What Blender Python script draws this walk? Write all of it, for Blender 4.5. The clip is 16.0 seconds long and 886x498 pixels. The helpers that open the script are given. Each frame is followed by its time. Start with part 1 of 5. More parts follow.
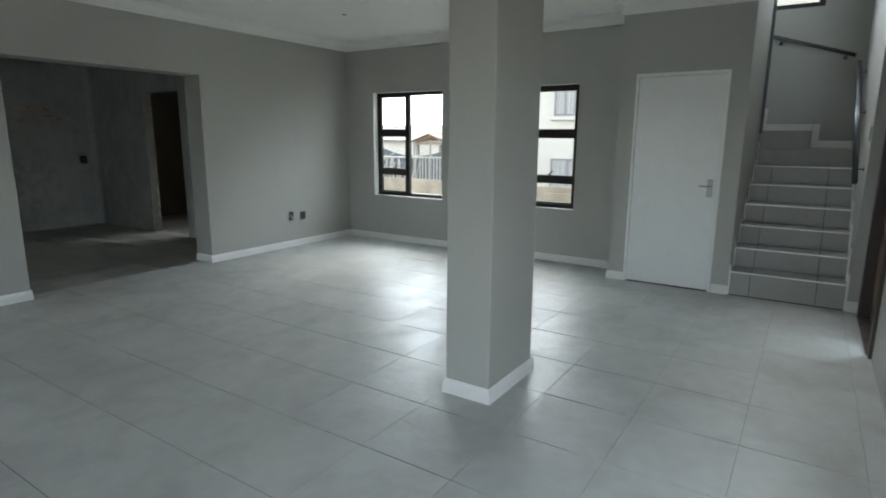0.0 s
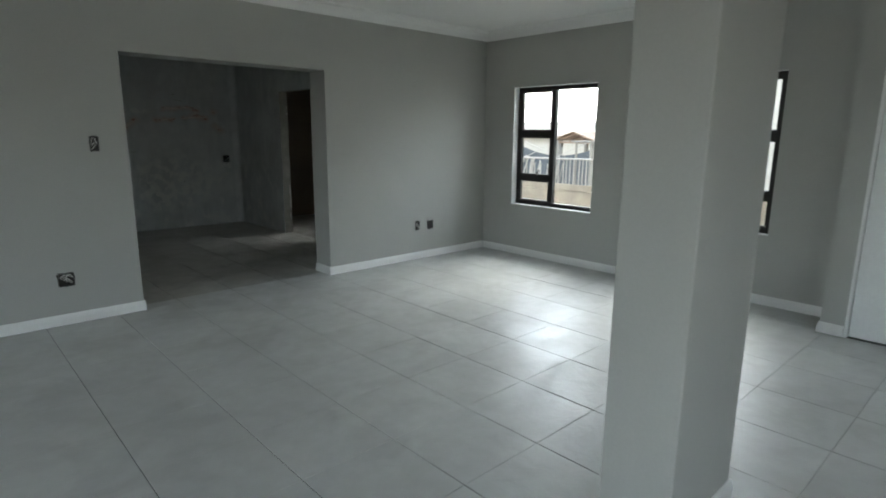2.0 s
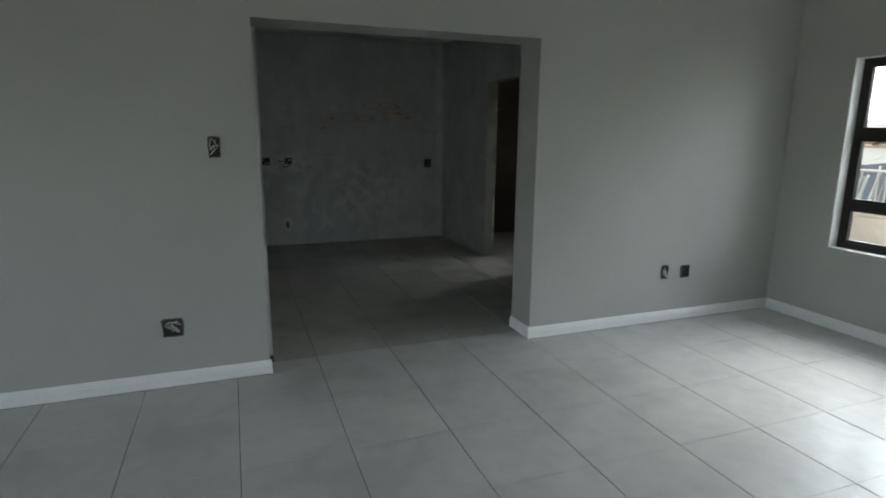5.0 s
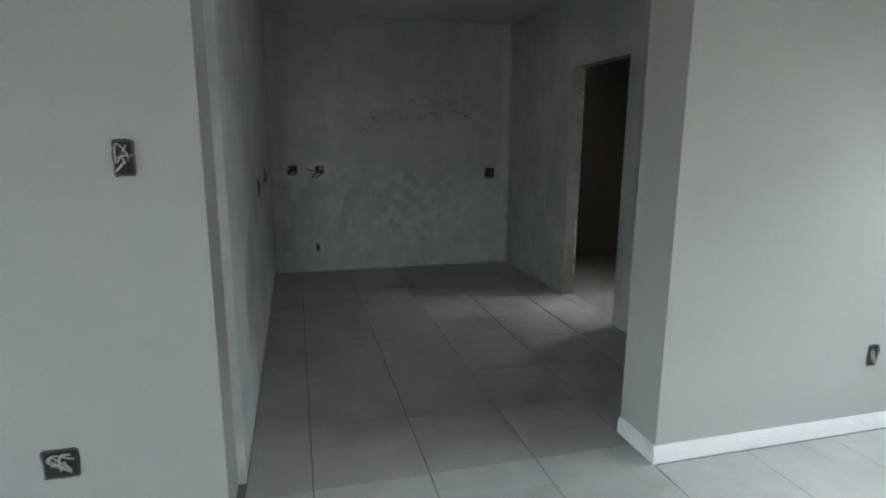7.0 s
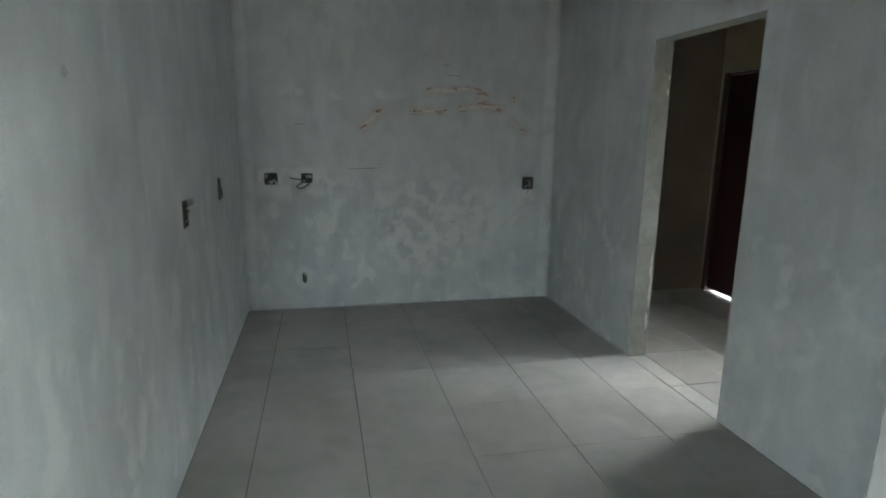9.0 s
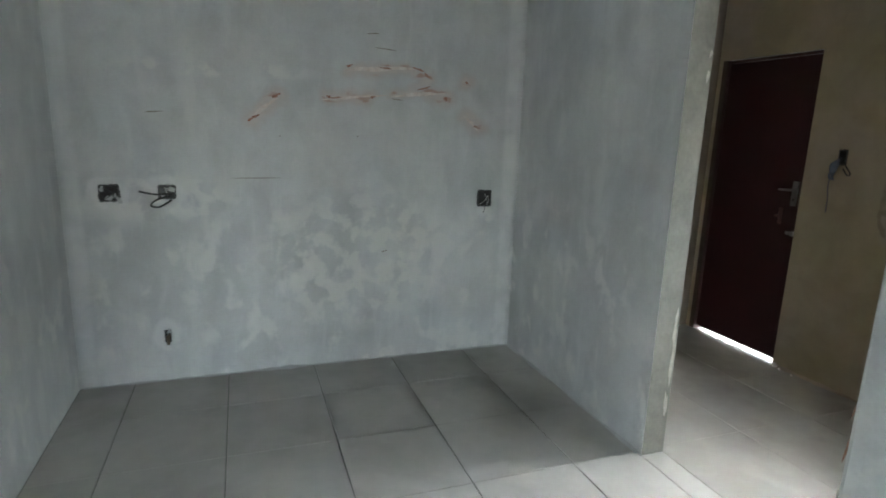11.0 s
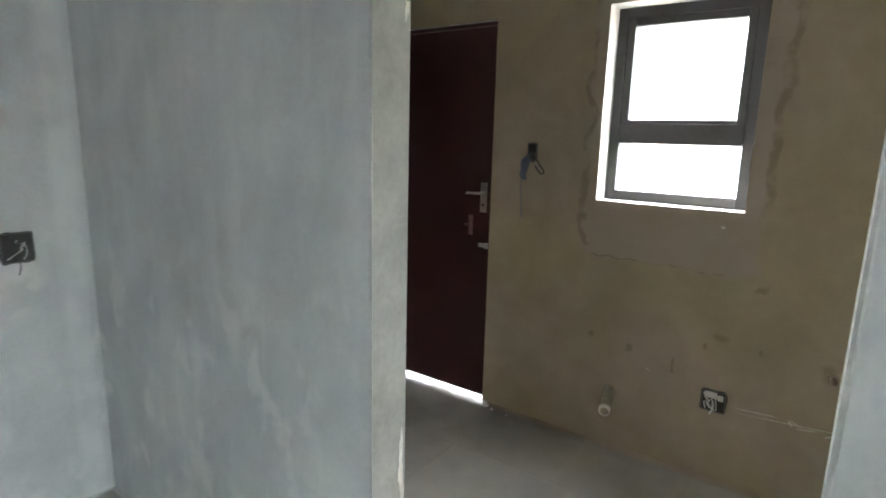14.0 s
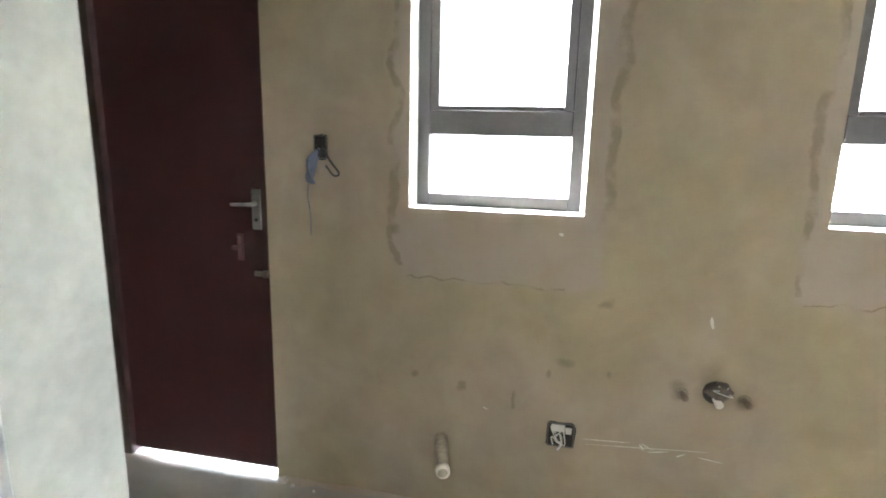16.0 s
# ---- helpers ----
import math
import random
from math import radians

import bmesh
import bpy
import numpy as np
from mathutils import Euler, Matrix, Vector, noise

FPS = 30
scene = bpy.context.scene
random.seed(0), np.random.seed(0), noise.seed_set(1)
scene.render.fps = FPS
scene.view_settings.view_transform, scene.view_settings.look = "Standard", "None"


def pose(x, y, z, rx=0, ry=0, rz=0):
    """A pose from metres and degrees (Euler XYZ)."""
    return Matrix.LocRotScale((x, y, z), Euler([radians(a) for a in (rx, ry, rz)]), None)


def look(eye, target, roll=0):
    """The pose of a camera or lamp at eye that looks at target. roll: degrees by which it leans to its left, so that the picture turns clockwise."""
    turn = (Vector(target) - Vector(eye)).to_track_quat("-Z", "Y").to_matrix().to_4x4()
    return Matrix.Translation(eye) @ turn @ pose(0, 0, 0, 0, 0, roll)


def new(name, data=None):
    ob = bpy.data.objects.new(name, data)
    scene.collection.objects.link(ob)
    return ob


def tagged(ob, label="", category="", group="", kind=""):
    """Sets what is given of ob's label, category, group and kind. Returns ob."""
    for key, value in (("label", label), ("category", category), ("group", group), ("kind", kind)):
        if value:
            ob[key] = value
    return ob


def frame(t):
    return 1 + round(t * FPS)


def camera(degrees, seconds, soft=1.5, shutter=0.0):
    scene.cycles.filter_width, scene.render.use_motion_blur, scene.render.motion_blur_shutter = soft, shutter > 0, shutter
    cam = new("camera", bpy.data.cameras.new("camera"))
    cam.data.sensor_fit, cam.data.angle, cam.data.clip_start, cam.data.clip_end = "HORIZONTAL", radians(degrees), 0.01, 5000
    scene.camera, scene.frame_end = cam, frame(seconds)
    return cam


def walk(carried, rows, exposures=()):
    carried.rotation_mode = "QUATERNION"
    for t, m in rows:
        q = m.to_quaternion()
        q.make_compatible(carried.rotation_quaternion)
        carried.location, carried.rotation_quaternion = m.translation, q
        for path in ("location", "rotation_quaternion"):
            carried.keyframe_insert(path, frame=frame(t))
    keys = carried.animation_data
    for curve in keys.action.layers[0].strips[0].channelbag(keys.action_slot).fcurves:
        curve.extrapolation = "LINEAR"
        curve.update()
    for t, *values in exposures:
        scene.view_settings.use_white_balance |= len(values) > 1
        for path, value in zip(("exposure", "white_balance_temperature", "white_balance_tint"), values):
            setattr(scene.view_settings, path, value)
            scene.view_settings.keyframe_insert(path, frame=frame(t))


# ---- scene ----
cam = camera(76.6, 16.0, soft=1.8, shutter=0.3)
EXPOSURES = [(0, 3.12, 6100, 4), (2, 3.1, 6100, 4), (2.9, 2.98, 6090, 4), (3.5, 2.78, 6080, 4), (4.5, 2.86, 6080, 5), (5.2, 3.18, 6080, 4), (7.5, 4.42, 6000, 5), (8, 4.7, 6000, 5), (9, 5.2, 5970, 5), (11.5, 6.07, 6000, 8), (12.5, 6.22, 5980, 8), (14, 6.42, 6050, 9), (15, 6.85, 6020, 10), (16, 7.5, 6000, 11)]
PATH = [
    (0, (-0.098, -5.701, 1.446), (1.546, -4.631, 1.055), 0.4),
    (0.5, (0.071, -5.583, 1.458), (1.647, -4.417, 1.063), 0.4),
    (1, (0.252, -5.417, 1.47), (1.751, -4.155, 1.073), 0.4),
    (1.5, (0.459, -5.244, 1.481), (1.885, -3.901, 1.08), 0.5),
    (2, (0.688, -5.069, 1.5), (2.021, -3.634, 1.093), 0.5),
    (2.5, (0.899, -4.854, 1.489), (2.139, -3.337, 1.088), 0.5),
    (3, (1.111, -4.599, 1.478), (2.279, -3.025, 1.078), 0.5),
    (3.5, (1.36, -4.375, 1.464), (2.413, -2.721, 1.07), 0.3),
    (4, (1.468, -4.041, 1.49), (2.419, -2.328, 1.088), 0.5),
    (4.5, (1.645, -3.749, 1.466), (2.466, -1.969, 1.069), 0.5),
    (5, (1.795, -3.452, 1.487), (2.48, -1.619, 1.078), 0.5),
    (5.2, (1.794, -3.291, 1.484), (2.464, -1.451, 1.078), 0.6),
    (7.3, (2.315, -1.813, 1.469), (2.782, 0.09, 1.068), 0.4),
    (7.5, (2.355, -1.678, 1.474), (2.807, 0.228, 1.069), 0.5),
    (8, (2.422, -1.317, 1.495), (2.856, 0.591, 1.082), 0.5),
    (8.5, (2.521, -0.958, 1.482), (2.944, 0.953, 1.072), 0.7),
    (9, (2.59, -0.606, 1.485), (3.008, 1.307, 1.076), 0.8),
    (9.2, (2.623, -0.471, 1.492), (3.037, 1.442, 1.083), 1.0),
    (11.3, (2.924, 0.817, 1.487), (3.643, 2.637, 1.075), 1.8),
    (11.5, (2.974, 0.877, 1.472), (3.729, 2.684, 1.069), 1.6),
    (12, (3.109, 1.109, 1.465), (4.053, 2.827, 1.069), 1.7),
    (12.5, (3.264, 1.281, 1.454), (4.387, 2.888, 1.065), 1.6),
    (13, (3.415, 1.451, 1.468), (4.705, 2.929, 1.08), 1.5),
    (13.5, (3.532, 1.638, 1.487), (5.001, 2.936, 1.091), 1.6),
    (14, (3.694, 1.787, 1.469), (5.286, 2.932, 1.076), 1.5),
    (14.5, (3.847, 1.936, 1.441), (5.535, 2.94, 1.065), 1.7),
    (15, (3.98, 2.074, 1.447), (5.775, 2.872, 1.071), 1.7),
    (15.5, (4.147, 2.15, 1.467), (6.012, 2.747, 1.06), 1.3),
    (16, (4.265, 2.192, 1.474), (6.179, 2.599, 1.062), 1.3),
]
walk(cam, [(t, look(eye, target, roll)) for t, eye, target, roll in PATH], EXPOSURES)

# ---- world and lights ----
world = bpy.data.worlds.new("overcast_sky")
scene.world = world
world.use_nodes = True
wt = world.node_tree
sky = wt.nodes.new("ShaderNodeTexSky")
sky.sky_type = "NISHITA"
sky.sun_disc = False
sky.sun_elevation = radians(46)
sky.sun_rotation = radians(80)
sky.dust_density = 2.0
hsv = wt.nodes.new("ShaderNodeHueSaturation")
hsv.inputs["Saturation"].default_value = 0.35
wt.links.new(sky.outputs[0], hsv.inputs["Color"])
wt.links.new(hsv.outputs[0], wt.nodes["Background"].inputs["Color"])
wt.nodes["Background"].inputs["Strength"].default_value = 0.15


def lamp(name, kind, m, energy, colour=(1, 1, 1), **settings):
    data = bpy.data.lights.new(name, kind)
    data.energy, data.color = energy, colour
    for key, value in settings.items():
        if key == "size":
            data.size = value
        elif key == "size_y":
            data.shape, data.size_y = "RECTANGLE", value
        elif key == "angle":
            data.angle = value
    ob = new(name, data)
    ob.matrix_world = m
    return ob


# broad soft glow of the sun behind cloud, in the north-east
lamp("sun", "SUN", look((20, 3.5, 19), (0, 0, 0)), 0.36, (0.93, 0.97, 1.0), angle=radians(80))


# ---- materials ----
def material(name, colour, rough=0.6, metal=0.0, vary=0.06, scale=3.0, fine=60.0, bump=0.02, spec=0.5, hue=None, patch=None, grain=0.05, island=0.0):
    """A surface with large soft stains, fine grain and a little relief. hue: a second colour in large patches."""
    m = bpy.data.materials.new(name)
    m.use_nodes = True
    nt = m.node_tree
    b = nt.nodes["Principled BSDF"]
    b.inputs["Metallic"].default_value = metal
    b.inputs["Specular IOR Level"].default_value = spec
    geo = nt.nodes.new("ShaderNodeNewGeometry")
    off = nt.nodes.new("ShaderNodeVectorMath")
    off.inputs[1].default_value = (3.37, 7.71, 1.43)
    nt.links.new(geo.outputs["Position"], off.inputs[0])

    def tex(s, detail=4, distort=0.0):
        n = nt.nodes.new("ShaderNodeTexNoise")
        n.inputs["Scale"].default_value, n.inputs["Detail"].default_value = s, detail
        n.inputs["Distortion"].default_value = distort
        nt.links.new(off.outputs[0], n.inputs["Vector"])
        return n.outputs["Fac"]

    def ramp(src, lo, hi, a, c):
        n = nt.nodes.new("ShaderNodeMapRange")
        n.inputs["From Min"].default_value, n.inputs["From Max"].default_value = lo, hi
        n.inputs["To Min"].default_value, n.inputs["To Max"].default_value = a, c
        nt.links.new(src, n.inputs["Value"])
        return n.outputs["Result"]

    def mix(fac, a, c, kind="MIX"):
        n = nt.nodes.new("ShaderNodeMix")
        n.data_type, n.blend_type = "RGBA", kind
        for sock, v in ((n.inputs[0], fac), (n.inputs[6], a), (n.inputs[7], c)):
            if isinstance(v, (int, float)):
                sock.default_value = v
            elif isinstance(v, tuple):
                sock.default_value = (*v, 1)
            else:
                nt.links.new(v, sock)
        return n.outputs[2]

    big, small = tex(scale, 5, 0.6), tex(fine, 3)
    col = colour
    if hue:
        col = mix(ramp(tex(scale * 0.6 if patch is None else patch, 6, 0.7), 0.3, 0.72, 0, 1), colour, hue)
    col = mix(1.0, col, mix(ramp(big, 0.25, 0.75, 0, 1), (1 - vary,) * 3, (1 + vary,) * 3), "MULTIPLY")
    col = mix(1.0, col, mix(ramp(small, 0.3, 0.7, 0, 1), (1 - grain,) * 3, (1 + grain,) * 3), "MULTIPLY")
    if island:
        info = nt.nodes.new("ShaderNodeObjectInfo")
        col = mix(1.0, col, mix(info.outputs["Random"], (1 - island,) * 3, (1 + island,) * 3), "MULTIPLY")
    nt.links.new(col, b.inputs["Base Color"])
    nt.links.new(ramp(big, 0.25, 0.75, max(0.285, rough - 0.1), min(1, max(0.3, rough + 0.1))), b.inputs["Roughness"])
    if bump:
        bp = nt.nodes.new("ShaderNodeBump")
        bp.inputs["Strength"].default_value, bp.inputs["Distance"].default_value = 0.5, bump
        nt.links.new(small, bp.inputs["Height"])
        nt.links.new(bp.outputs[0], b.inputs["Normal"])
    return m


def noise_node(nt, vec, scale, detail=3.0, distort=0.0):
    n = nt.nodes.new("ShaderNodeTexNoise")
    n.inputs["Scale"].default_value, n.inputs["Detail"].default_value, n.inputs["Distortion"].default_value = scale, detail, distort
    nt.links.new(vec, n.inputs["Vector"])
    return n.outputs["Fac"]


def range_node(nt, src, lo, hi, a, c, soft=True):
    n = nt.nodes.new("ShaderNodeMapRange")
    n.interpolation_type = "SMOOTHSTEP" if soft else "LINEAR"
    for key, v in (("From Min", lo), ("From Max", hi), ("To Min", a), ("To Max", c)):
        n.inputs[key].default_value = v
    nt.links.new(src, n.inputs["Value"])
    return n.outputs["Result"]


def mix_node(nt, fac, a, c, kind="MIX"):
    n = nt.nodes.new("ShaderNodeMix")
    n.data_type, n.blend_type = "RGBA", kind
    for sock, v in ((n.inputs[0], fac), (n.inputs[6], a), (n.inputs[7], c)):
        if isinstance(v, (int, float)):
            sock.default_value = v
        elif isinstance(v, tuple):
            sock.default_value = (*v, 1)
        else:
            nt.links.new(v, sock)
    return n.outputs[2]


def math_node(nt, op, a, c=None, clamp=False):
    n = nt.nodes.new("ShaderNodeMath")
    n.operation, n.use_clamp = op, clamp
    for sock, v in zip(n.inputs, (a, c)):
        if v is None:
            continue
        if isinstance(v, (int, float)):
            sock.default_value = v
        else:
            nt.links.new(v, sock)
    return n.outputs[0]


def vec_node(nt, op, a, c):
    n = nt.nodes.new("ShaderNodeVectorMath")
    n.operation = op
    for sock, v in zip(n.inputs, (a, c)):
        if isinstance(v, tuple):
            sock.default_value = v
        else:
            nt.links.new(v, sock)
    return n.outputs["Value"] if op in ("LENGTH", "DISTANCE", "DOT_PRODUCT") else n.outputs["Vector"]


def tile_material(name, dark, light, rough_lo, rough_hi, spec, relief, odd=0.03):
    """Cement-look porcelain: soft clouds, a haze of building dust that dulls the gloss in patches."""
    m = bpy.data.materials.new(name)
    m.use_nodes = True
    nt = m.node_tree
    b = nt.nodes["Principled BSDF"]
    pos = vec_node(nt, "ADD", nt.nodes.new("ShaderNodeNewGeometry").outputs["Position"], (3.37, 7.71, 1.43))
    cloud, fleck, smear = noise_node(nt, pos, 1.4, 3), noise_node(nt, pos, 11, 4), noise_node(nt, pos, 4.5, 8, 0.6)
    info = nt.nodes.new("ShaderNodeObjectInfo")
    col = mix_node(nt, range_node(nt, cloud, 0.25, 0.75, 0, 1, False), dark, light)
    col = mix_node(nt, 1.0, col, mix_node(nt, range_node(nt, fleck, 0.25, 0.75, 0, 1, False), (0.94, 0.94, 0.935), (1.04, 1.04, 1.04)), "MULTIPLY")
    col = mix_node(nt, 1.0, col, mix_node(nt, info.outputs["Random"], (1 - odd,) * 3, (1 + odd,) * 3), "MULTIPLY")
    col = mix_node(nt, range_node(nt, noise_node(nt, pos, 2.6, 6, 0.5), 0.47, 0.68, 0.0, 0.26), col, tuple(0.62 * c for c in dark))
    nt.links.new(col, b.inputs["Base Color"])
    nt.links.new(range_node(nt, smear, 0.36, 0.62, rough_lo, rough_hi, True), b.inputs["Roughness"])
    b.inputs["Specular IOR Level"].default_value = spec
    bp = nt.nodes.new("ShaderNodeBump")
    bp.inputs["Strength"].default_value, bp.inputs["Distance"].default_value = 0.5, relief
    nt.links.new(noise_node(nt, pos, 9.0, 6, 1.0), bp.inputs["Height"])
    nt.links.new(bp.outputs[0], b.inputs["Normal"])
    return m


def soft_line(nt, p, ends, width):
    """Distance from the plane point p to the nearest of the segments, in units of the width."""
    best = None
    for x0, z0, x1, z1, rad in ends:
        d = Vector((x1 - x0, 0, z1 - z0))
        rel = vec_node(nt, "SUBTRACT", p, (x0, 0.0, z0))
        h = math_node(nt, "DIVIDE", vec_node(nt, "DOT_PRODUCT", rel, tuple(d)), d.length_squared, True)
        sc = nt.nodes.new("ShaderNodeVectorMath")
        sc.operation = "SCALE"
        sc.inputs[0].default_value = d
        nt.links.new(h, sc.inputs["Scale"])
        dist = math_node(nt, "DIVIDE", vec_node(nt, "DISTANCE", rel, sc.outputs["Vector"]), rad * width)
        best = dist if best is None else math_node(nt, "MINIMUM", best, dist)
    return best


def sand_plaster_material(name, windows, spots):
    """Bare tan sand plaster: cloudy tone, pinkish patching round the windows with brown ragged edges, damp spots."""
    m = bpy.data.materials.new(name)
    m.use_nodes = True
    nt = m.node_tree
    b = nt.nodes["Principled BSDF"]
    raw = nt.nodes.new("ShaderNodeNewGeometry").outputs["Position"]
    pos = vec_node(nt, "ADD", raw, (3.37, 7.71, 1.43))
    cloud, blot, fine, grain = noise_node(nt, pos, 1.5, 5, 0.5), noise_node(nt, pos, 4.5, 5, 0.6), noise_node(nt, pos, 16, 4), noise_node(nt, pos, 140, 2)
    col = mix_node(nt, range_node(nt, cloud, 0.32, 0.68, 0, 1), (0.270, 0.230, 0.144), (0.296, 0.247, 0.182))
    for src, amp in ((blot, 0.10), (fine, 0.035), (grain, 0.015)):
        col = mix_node(nt, 1.0, col, mix_node(nt, range_node(nt, src, 0.28, 0.72, 0, 1, False), (1 - amp,) * 3, (1 + amp,) * 3), "MULTIPLY")
    sep = nt.nodes.new("ShaderNodeSeparateXYZ")
    nt.links.new(raw, sep.inputs[0])
    flat = nt.nodes.new("ShaderNodeCombineXYZ")
    nt.links.new(sep.outputs["Y"], flat.inputs["X"])
    nt.links.new(sep.outputs["Z"], flat.inputs["Z"])
    wob = nt.nodes.new("ShaderNodeTexNoise")
    wob.inputs["Scale"].default_value, wob.inputs["Detail"].default_value = 6.0, 5.0
    nt.links.new(pos, wob.inputs["Vector"])
    p = vec_node(nt, "ADD", flat.outputs[0], vec_node(nt, "MULTIPLY", vec_node(nt, "SUBTRACT", wob.outputs["Color"], (0.5, 0.5, 0.5)), (0.13, 0.0, 0.13)))
    ps = nt.nodes.new("ShaderNodeSeparateXYZ")
    nt.links.new(p, ps.inputs[0])
    edges = []
    for y0, y1, z0, z1 in windows:
        zone = None
        for src, lo, hi in ((ps.outputs["X"], y0 - 0.075, y1 + 0.055), (ps.outputs["Z"], z0 - 0.255, z1 + 0.2)):
            for at, up in ((lo, True), (hi, False)):
                r = range_node(nt, src, at - 0.028, at + 0.028, 0.0 if up else 1.0, 1.0 if up else 0.0)
                zone = r if zone is None else math_node(nt, "MULTIPLY", zone, r)
        zone = math_node(nt, "MULTIPLY", zone, range_node(nt, blot, 0.3, 0.6, 0.5, 0.85))
        col = mix_node(nt, zone, col, (0.293, 0.25, 0.203))
        edges += [(y1 + 0.055, z0 - 0.10, y1 + 0.05, z1 + 0.18, 0.014), (y0 - 0.078, z0 - 0.02, y0 - 0.085, z1 + 0.18, 0.017), (y1 + 0.05, z0 - 0.12, y1 + 0.045, z0 - 0.21, 0.009), (y1 + 0.03, z0 - 0.255, y0 + 0.05, z0 - 0.25, 0.003)]
    brown = math_node(nt, "MULTIPLY", range_node(nt, soft_line(nt, p, edges, 1.0), 0.4, 1.5, 1.0, 0.0), range_node(nt, noise_node(nt, pos, 11, 4), 0.38, 0.60, 0.05, 0.62))
    col = mix_node(nt, brown, col, (0.16, 0.13, 0.085))
    damp = range_node(nt, soft_line(nt, p, spots, 1.0), 0.1, 1.4, 0.5, 0.0)
    col = mix_node(nt, damp, col, (0.12, 0.10, 0.062))
    nt.links.new(col, b.inputs["Base Color"])
    b.inputs["Roughness"].default_value = 0.88
    bp = nt.nodes.new("ShaderNodeBump")
    bp.inputs["Strength"].default_value, bp.inputs["Distance"].default_value = 0.5, 0.006
    nt.links.new(math_node(nt, "ADD", math_node(nt, "MULTIPLY", fine, 0.5), math_node(nt, "ADD", brown, math_node(nt, "MULTIPLY", grain, 0.08))), bp.inputs["Height"])
    nt.links.new(bp.outputs[0], b.inputs["Normal"])
    return m


def skim_material(name, chases=(), bands=(), pales=(), halos=()):
    """Grey cement skim with trowel clouds, runs and pale filler. chases: (x0, z0, x1, z1, radius) of filled cuts with a brick-dust halo."""
    m = bpy.data.materials.new(name)
    m.use_nodes = True
    nt = m.node_tree
    b = nt.nodes["Principled BSDF"]
    raw = nt.nodes.new("ShaderNodeNewGeometry").outputs["Position"]
    pos = vec_node(nt, "ADD", raw, (3.37, 7.71, 1.43))
    run = vec_node(nt, "MULTIPLY", pos, (7.0, 7.0, 1.1))
    cloud, trowel, grain, runs = noise_node(nt, pos, 1.9, 4, 0.4), noise_node(nt, pos, 6.5, 5, 0.3), noise_node(nt, pos, 70, 3), noise_node(nt, run, 1.0, 3)
    pale = noise_node(nt, vec_node(nt, "MULTIPLY", pos, (1.0, 1.0, 0.75)), 6.5, 6, 0.25)
    col = mix_node(nt, range_node(nt, cloud, 0.3, 0.7, 0, 1, False), (0.50, 0.52, 0.508), (0.64, 0.653, 0.632))
    for src, amp in ((trowel, 0.07), (runs, 0.06), (grain, 0.03)):
        col = mix_node(nt, 1.0, col, mix_node(nt, range_node(nt, src, 0.28, 0.72, 0, 1, False), (1 - amp,) * 3, (1 + amp,) * 3), "MULTIPLY")
    fac = range_node(nt, pale, 0.53, 0.66, 0.0, 0.75)
    sep = nt.nodes.new("ShaderNodeSeparateXYZ")
    nt.links.new(raw, sep.inputs[0])
    fac = math_node(nt, "MULTIPLY", fac, range_node(nt, sep.outputs["Z"], 0.7, 1.25, 1.0, 0.25))
    col = mix_node(nt, fac, col, (0.715, 0.72, 0.68))
    smear = noise_node(nt, vec_node(nt, "MULTIPLY", pos, (11.0, 11.0, 2.2)), 1.0, 4, 0.3)
    col = mix_node(nt, range_node(nt, smear, 0.55, 0.75, 0.0, 0.45), col, (0.70, 0.71, 0.68))
    stain = noise_node(nt, vec_node(nt, "MULTIPLY", pos, (1.0, 1.0, 0.6)), 3.4, 5, 0.4)
    col = mix_node(nt, range_node(nt, stain, 0.52, 0.78, 0.0, 0.34), col, (0.37, 0.40, 0.395))
    for a, c in bands:
        strip = math_node(nt, "MULTIPLY", range_node(nt, sep.outputs["X"], a - 0.02, a + 0.02, 0.0, 1.0), range_node(nt, sep.outputs["X"], c - 0.02, c + 0.02, 1.0, 0.0))
        col = mix_node(nt, math_node(nt, "MULTIPLY", strip, range_node(nt, trowel, 0.3, 0.65, 0.25, 0.7)), col, (0.74, 0.75, 0.73))
    for x, z, rx, rz in pales:
        q = vec_node(nt, "DIVIDE", vec_node(nt, "SUBTRACT", vec_node(nt, "MULTIPLY", raw, (1.0, 0.0, 1.0)), (x, 0.0, z)), (rx, 1.0, rz))
        n4 = nt.nodes.new("ShaderNodeVectorMath")
        n4.operation = "LENGTH"
        nt.links.new(q, n4.inputs[0])
        zone = range_node(nt, n4.outputs["Value"], 0.55, 1.25, 1.0, 0.0)
        spots = range_node(nt, noise_node(nt, pos, 9.0, 4, 0.15), 0.45, 0.58, 0.0, 0.72)
        col = mix_node(nt, math_node(nt, "MULTIPLY", zone, spots), col, (0.72, 0.725, 0.675))
    for x, z, rx, rz in halos:
        q = vec_node(nt, "DIVIDE", vec_node(nt, "SUBTRACT", vec_node(nt, "MULTIPLY", raw, (1.0, 0.0, 1.0)), (x, 0.0, z)), (rx, 1.0, rz))
        ring = math_node(nt, "ADD", vec_node(nt, "LENGTH", q, (0.0, 0.0, 0.0)), range_node(nt, trowel, 0.3, 0.7, -0.4, 0.4))
        col = mix_node(nt, range_node(nt, ring, 0.6, 1.1, 0.65, 0.0), col, (0.75, 0.755, 0.73))
